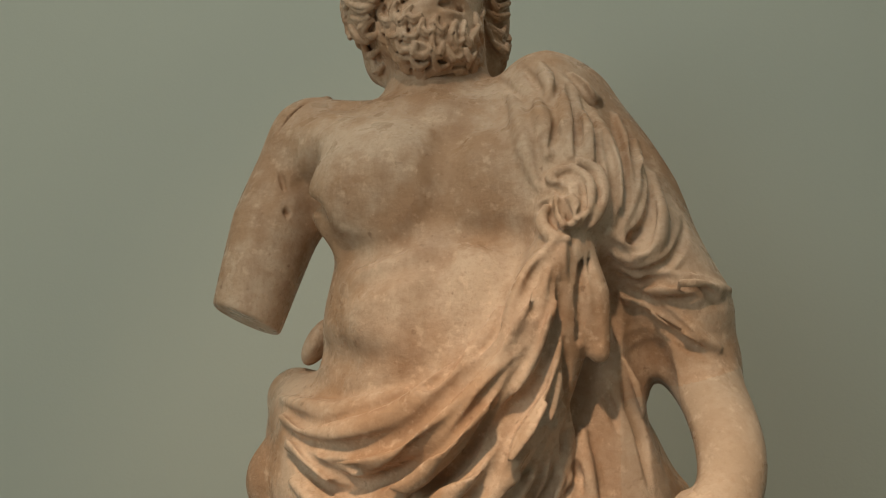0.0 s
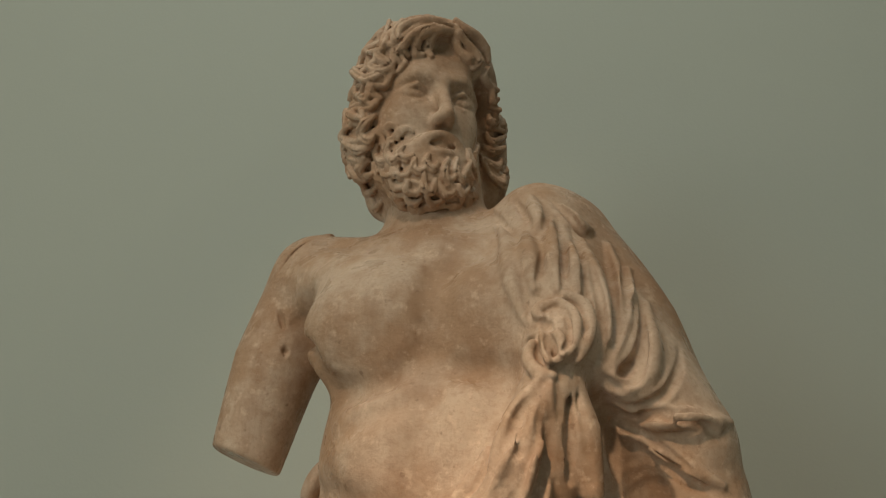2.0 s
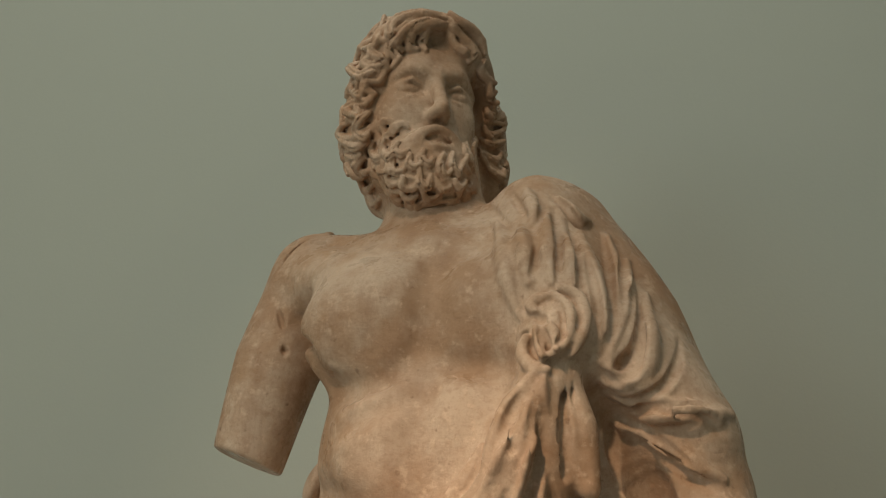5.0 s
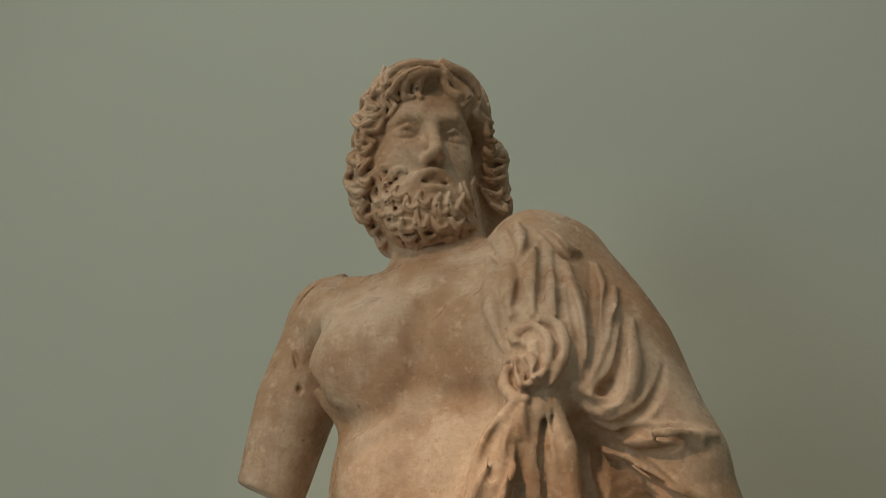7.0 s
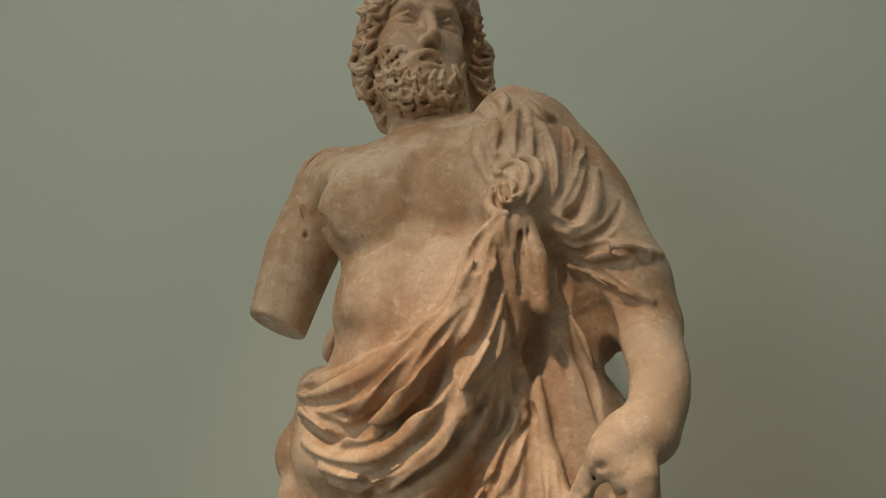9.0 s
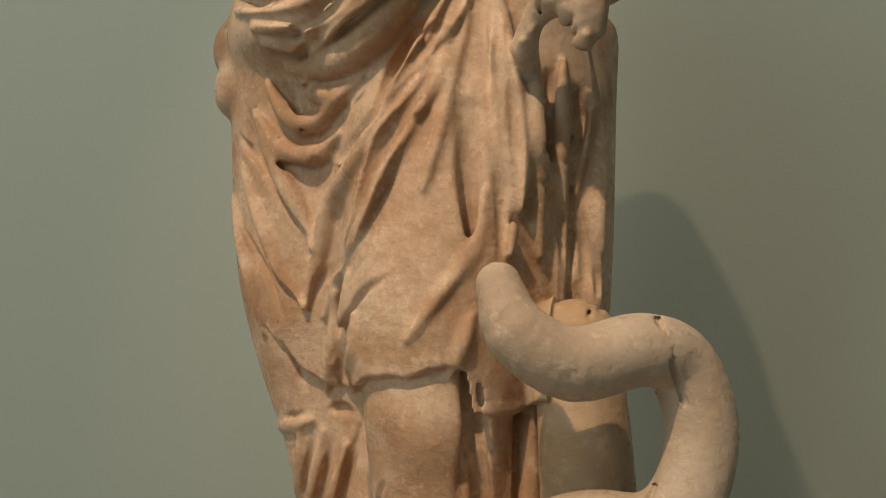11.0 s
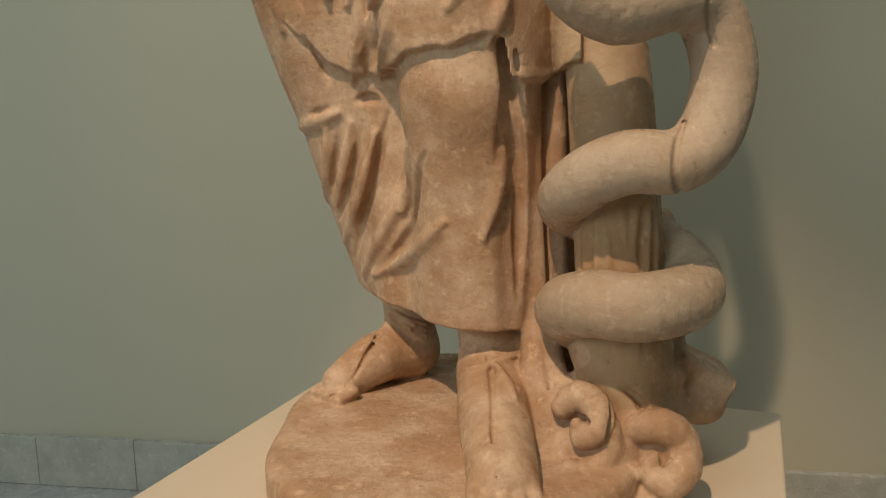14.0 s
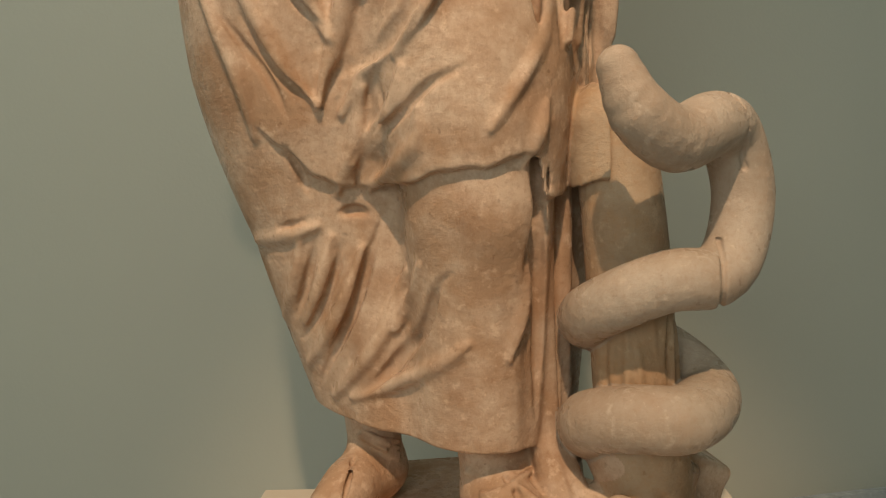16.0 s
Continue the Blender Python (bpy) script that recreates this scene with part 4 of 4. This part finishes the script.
def tress(a, b, size, side, tilt, r):
    """A thick comma of hair in four strands side by side, with a drilled hole in its bend."""
    wide = 1 / max(0.45, math.cos(radians(b)))
    for ring in range(4):
        far = size * (1.35 - 0.3 * ring)
        lock([(a + wide * side * far * math.cos(tilt + 0.5 * n), b + far * math.sin(tilt + 0.5 * n)) for n in range(7 - ring)], r * (1 - 0.06 * ring), 0.68 - 0.09 * ring)
    p = shell(a + wide * side * 1.5 * math.cos(tilt), b + 1.5 * math.sin(tilt))
    cord([[HUB[m] + (p[m] - HUB[m]) * q for m in range(3)] for q in (1.08, 0.95)], [0.0026, 0.0022], 0.002, True)


# small commas of the beard, and larger ones over the crown, the sides and the back
tufts, commas = [], []
for row in range(5):
    for n in range(-5, 6):
        a = 13.0 * n + (6.5 if row % 2 else 0) + chance.uniform(-1.5, 1.5)
        b = -37 - 6.5 * row + 0.4 * max(0, abs(a) - 24) + chance.uniform(-1.2, 1.2)
        if abs(a) < 58 and (abs(a) > 24 or b < -52):
            tufts.append((a, b, chance.uniform(3.6, 4.6), chance.choice((-1, 1)), chance.uniform(0, 6.3), 0.0034))
for ring, (rise, many) in enumerate(((74, 5), (58, 8), (42, 11), (26, 12), (10, 13), (-6, 13), (-22, 13), (-38, 12))):
    for n in range(many):
        a = -180 + 360 * (n + 0.5 * (ring % 2)) / many + chance.uniform(-4, 4)
        if abs(a) > (70, 62, 62, 62, 64, 66, 68, 68)[ring]:
            commas.append((a, rise + chance.uniform(-3, 3), chance.uniform(7.5, 9), chance.choice((-1, 1)), chance.uniform(0.2, 3.4), 0.0042))
skull = head.d.copy()
for c in tufts + commas:
    tress(*c)
# locks of the beard, the fringe parted over the brow, and the sides
skull = head.d.copy()
strand([(-50, -39), (-54.4, -44.6), (-45.3, -46.9), (-39.6, -44)], 0.0058)
strand([(-37.8, -38), (-40.8, -43.1), (-33.9, -44.7), (-29.8, -41.9)], 0.0058)
strand([(-27.5, -39.2), (-30.8, -42.2), (-25.5, -44.1), (-21.1, -42)], 0.0058)
strand([(-48, -48.9), (-43.7, -52.4), (-34.5, -49.4), (-35.5, -47.3)], 0.0058)
strand([(-31.4, -45.7), (-31.9, -49.1), (-26.3, -50.2), (-22.5, -47.9)], 0.0058)
strand([(-19.5, -43.4), (-21.1, -46.6), (-16.1, -47.9), (-12.1, -45.2)], 0.0058)
strand([(-10.8, -41.6), (-12.6, -44.5), (-8.2, -46.2), (-4.8, -44)], 0.0058)
strand([(-36.7, -52), (-33.3, -54.9), (-27, -53.1)], 0.0058)
strand([(-23.8, -50.6), (-24.7, -54.6), (-18.2, -55.2), (-15, -52.2)], 0.0058)
strand([(-13.6, -48.6), (-14, -52.1), (-8.7, -53.4), (-6.3, -49.9)], 0.0058)
strand([(2.5, -42.1), (-1.2, -45.9), (2.2, -49.2), (6, -47.2)], 0.0058)
strand([(9.7, -40.9), (7, -45.1), (12, -48), (16.2, -44.7)], 0.0058)
strand([(19.8, -40.1), (17.6, -44.5), (24.6, -46.8)], 0.0058)
strand([(-3.2, -50.6), (1.4, -53.7), (6.8, -52.2)], 0.0058)
strand([(9.3, -49.3), (13.5, -52), (20.6, -49.8)], 0.0058)
strand([(-11.7, -55.1), (-6.7, -58.3), (-0.7, -56.3)], 0.0058)
strand([(-25.7, -57.7), (-19.6, -60.1), (-14.2, -57.9)], 0.0058)
strand([(3.3, 37.8), (-6.5, 36.1), (-16.6, 33.3), (-25, 28.6), (-29, 24.4), (-25.9, 22.3)], 0.0085)
strand([(3.9, 36.7), (-4.9, 35), (-13.7, 32.9), (-19.4, 29.9), (-20.3, 25.2), (-14.9, 24)], 0.0085)
strand([(6.1, 36), (-0.1, 36.1), (-7.2, 35), (-11.7, 29.7), (-8.4, 23.7)], 0.0085)
strand([(-0.8, 39.3), (-12.7, 38.1), (-24.1, 36.3), (-31.3, 32), (-32.7, 26.7), (-30.2, 24.1)], 0.0085)
strand([(6, 37.9), (9.7, 36.1), (14.9, 34.2), (21.7, 30.9), (27.6, 25.9), (26, 22.1)], 0.0085)
strand([(7.3, 40.8), (14.3, 37.8), (23.5, 35.9), (32.4, 32.4), (36.3, 27)], 0.0085)
strand([(6.9, 36), (11.1, 34.4), (15.1, 30.1), (20.2, 26.2), (24, 24)], 0.0085)
strand([(-28.3, 26.4), (-32.1, 22.9), (-33.5, 19.8), (-28.7, 16.4), (-31.9, 10.3)], 0.0075)
strand([(-35.5, 23.9), (-42.5, 23.3), (-44.8, 17.5), (-38.9, 13.9), (-35, 8.8)], 0.0075)
strand([(-45.8, 15.4), (-50.4, 12.6), (-44.1, 9), (-37.5, 12.9), (-34.5, 18.6)], 0.0075)
strand([(-86.1, 40.9), (-91.9, 34.7), (-53.3, 4.8), (-43.8, 6.8), (-40.7, 4.1)], 0.0075)
strand([(-37.1, 7.8), (-41.7, 1), (-48.8, 1), (-51.1, -4.5), (-44.7, -8)], 0.0075)
strand([(-82.2, 10.5), (-54.9, -7.9), (-52.5, -2.5)], 0.0075)
strand([(-47.2, -9.9), (-52.1, -13.6), (-71, -7.2), (-77, -11.2), (-57.4, -21.3)], 0.0075)
strand([(-89.3, -12.9), (-68.2, -21.4), (-56.1, -26.1)], 0.0075)
strand([(-50.2, -20.5), (-55.4, -24.7), (-61.6, -29.7), (-54.3, -35), (-50, -32.5)], 0.0075)
strand([(-85.5, -19), (-99.2, -21), (-78.3, -32.8), (-61.1, -33)], 0.0075)
strand([(-53.6, -37.9), (-64.7, -38.9), (-80.4, -35.5), (-89.8, -28.1)], 0.0075)
strand([(-89.6, -39.6), (-72.1, -45.1), (-63, -43.5)], 0.0075)
strand([(-62.2, -46.2), (-74.3, -48.4), (-74.7, -54.4), (-58.8, -52.3)], 0.0075)
strand([(-93.1, -43.8), (-88, -52.2), (-80, -57)], 0.0075)
strand([(-88.3, -56), (-104.8, -62.6), (-71.9, -62.7)], 0.0075)
strand([(-98, -64.7), (-103.2, -70.6), (-82.6, -71)], 0.0075)
strand([(38.9, 24.3), (38.4, 20.8), (45.4, 16.7), (51.5, 15)], 0.0075)
strand([(46, 16), (50.5, 8), (54.1, 10.5)], 0.0075)
strand([(55.9, 3.7), (52.3, 4.8)], 0.0075)
strand([(54.5, -0.5), (57.4, -4.8), (76.9, 9.1)], 0.0075)
strand([(72.3, -3.1), (58.1, -8.6)], 0.0075)
strand([(58.3, -13.5), (62.9, -17.1), (72, -6.7)], 0.0075)
strand([(71.2, -14.4), (65.6, -21.5), (61.1, -22.5)], 0.0075)
strand([(63.6, -29.6), (69.8, -28.6), (71, -22.6)], 0.0075)
strand([(67.5, -35.9), (72.1, -34.4), (71.8, -30.3)], 0.0075)
strand([(-39.2, 68.6), (-44.5, 56.7)], 0.007)
strand([(-53.4, 63.3), (-54.1, 52.7)], 0.007)
strand([(-33.6, 34.6), (-40.3, 30), (-43.3, 21.1), (-72.3, 43.4)], 0.007)
strand([(-62.6, 49.8), (-76.9, 46.5), (-91.9, 44.3)], 0.007)


def solid_object(name, solids, materials, pick):
    verts, quads, base = [], [], 0
    for s in solids:
        v, q = s.mesh()
        verts.append(v)
        quads.append(q + base)
        base += len(v)
    verts, quads = np.concatenate(verts), np.concatenate(quads)
    me = bpy.data.meshes.new(name)
    me.vertices.add(len(verts))
    me.vertices.foreach_set("co", verts.astype(np.float32).ravel())
    me.loops.add(quads.size)
    me.loops.foreach_set("vertex_index", quads.astype(np.int32).ravel())
    me.polygons.add(len(quads))
    me.polygons.foreach_set("loop_start", np.arange(0, quads.size, 4, dtype=np.int32))
    me.polygons.foreach_set("use_smooth", np.ones(len(quads), bool))
    for m in materials:
        me.materials.append(m)
    me.polygons.foreach_set("material_index", pick(verts[quads].mean(1)).astype(np.int32))
    me.update()
    me.validate()
    return new(name, me)


def pick(c):
    """Which marble a spot of the statue is of: the snake, the trunk and the mended forearm differ."""
    i = np.round((c - snake.low) / snake.step).astype(int)
    inside = (i < snake.count).all(1)
    i = np.clip(i, 0, snake.count - 1)
    kind = np.zeros(len(c), int)
    axis = np.interp(c[:, 2], (0.75, 1.1, 1.255), (0.262, 0.24, 0.225)), np.interp(c[:, 2], (0.75, 1.1, 1.255), (-0.145, -0.135, -0.13))
    kind[(np.hypot(c[:, 0] - axis[0], c[:, 1] - axis[1]) < 0.0585) & (c[:, 2] > 0.8) & (c[:, 2] < 1.3)] = 2
    kind[(c[:, 0] > 0.165) & (c[:, 1] < -0.1) & (c[:, 2] > 1.5) & (c[:, 2] < 1.775 + 0.3 * (c[:, 0] - 0.26))] = 3
    kind[inside & (snake.d[tuple(i.T)] < 0.004)] = 1
    return kind


statue = solid_object("statue", [body, head], [MARBLE, SNAKE, TRUNK, MENDED], pick)
tagged(statue, "weathered tan marble statue, bearded and draped, with coiled snake", "statue")


def box(name, low, high, mat, parent=None, bevel=0.0):
    bm = bmesh.new()
    bmesh.ops.create_cube(bm, size=1)
    low, high = Vector(low), Vector(high)
    for v in bm.verts:
        v.co = Vector((low[n] + (v.co[n] + 0.5) * (high[n] - low[n]) for n in range(3)))
    if bevel:
        bmesh.ops.bevel(bm, geom=bm.edges[:], offset=bevel, segments=2, affect="EDGES", profile=0.5)
    me = bpy.data.meshes.new(name)
    bm.to_mesh(me)
    bm.free()
    me.materials.append(mat)
    ob = new(name, me)
    if parent:
        ob.parent = parent
    return ob


def boxes(name, spans, mat):
    """One mesh of several boxes that meet end to end."""
    bm = bmesh.new()
    for low, high in spans:
        made = bmesh.ops.create_cube(bm, size=1)
        for v in made["verts"]:
            v.co = Vector([low[n] + (v.co[n] + 0.5) * (high[n] - low[n]) for n in range(3)])
    me = bpy.data.meshes.new(name)
    bm.to_mesh(me)
    bm.free()
    me.materials.append(mat)
    return new(name, me)


tagged(box("wall_north", (-4, WALL, FLOOR), (4, WALL + 0.25, TOP), PAINT), kind="structure")
tagged(box("wall_south", (-4, -5.25, FLOOR), (4, -5, TOP), PAINT), kind="structure")
tagged(box("wall_east", (4, -5.25, FLOOR), (4.25, WALL + 0.25, TOP), PAINT), kind="structure")
tagged(box("wall_west", (-4.25, -5.25, FLOOR), (-4, WALL + 0.25, TOP), PAINT), kind="structure")
# unseen ceiling, left open above the added overhead fill
roof = [(-4.25, -5.25, 4.25, -2.5), (-4.25, 0.1, 4.25, WALL + 0.25), (-4.25, -2.5, -2.1, 0.1), (2.1, -2.5, 4.25, 0.1)]
tagged(boxes("ceiling", [((a, b, TOP), (c, d, TOP + 0.2)) for a, b, c, d in roof], PAINT), kind="structure")
tagged(box("floor", (-4.25, -5.25, FLOOR - 0.2), (4.25, WALL + 0.25, FLOOR), GREY), kind="structure")
baseboard = tagged(box("baseboard", (-4, WALL - 0.012, FLOOR), (4, WALL, FLOOR + 0.132), GREY), kind="structure")
joints = [-4.0, -3.1, -2.35, -1.23, -0.945, 0.1, 0.95, 1.9, 2.8, 4.0]
for a, b in zip(joints, joints[1:]):
    box("slab", (a + 0.0006, WALL - 0.03 + chance.uniform(-0.001, 0.001), FLOOR + 0.001), (b - 0.0006, WALL - 0.012, FLOOR + 0.138 + chance.uniform(-0.002, 0.002)), SLAB, baseboard, 0.0015)
pedestal = tagged(box("pedestal", (-0.737, -0.75, FLOOR), (0, 0, PED), PEDPAINT, bevel=0.004), "cream painted square museum pedestal under the statue", "pedestal")
pedestal.matrix_world = pose(0.503, 0.111, 0, 0, 0, -12)
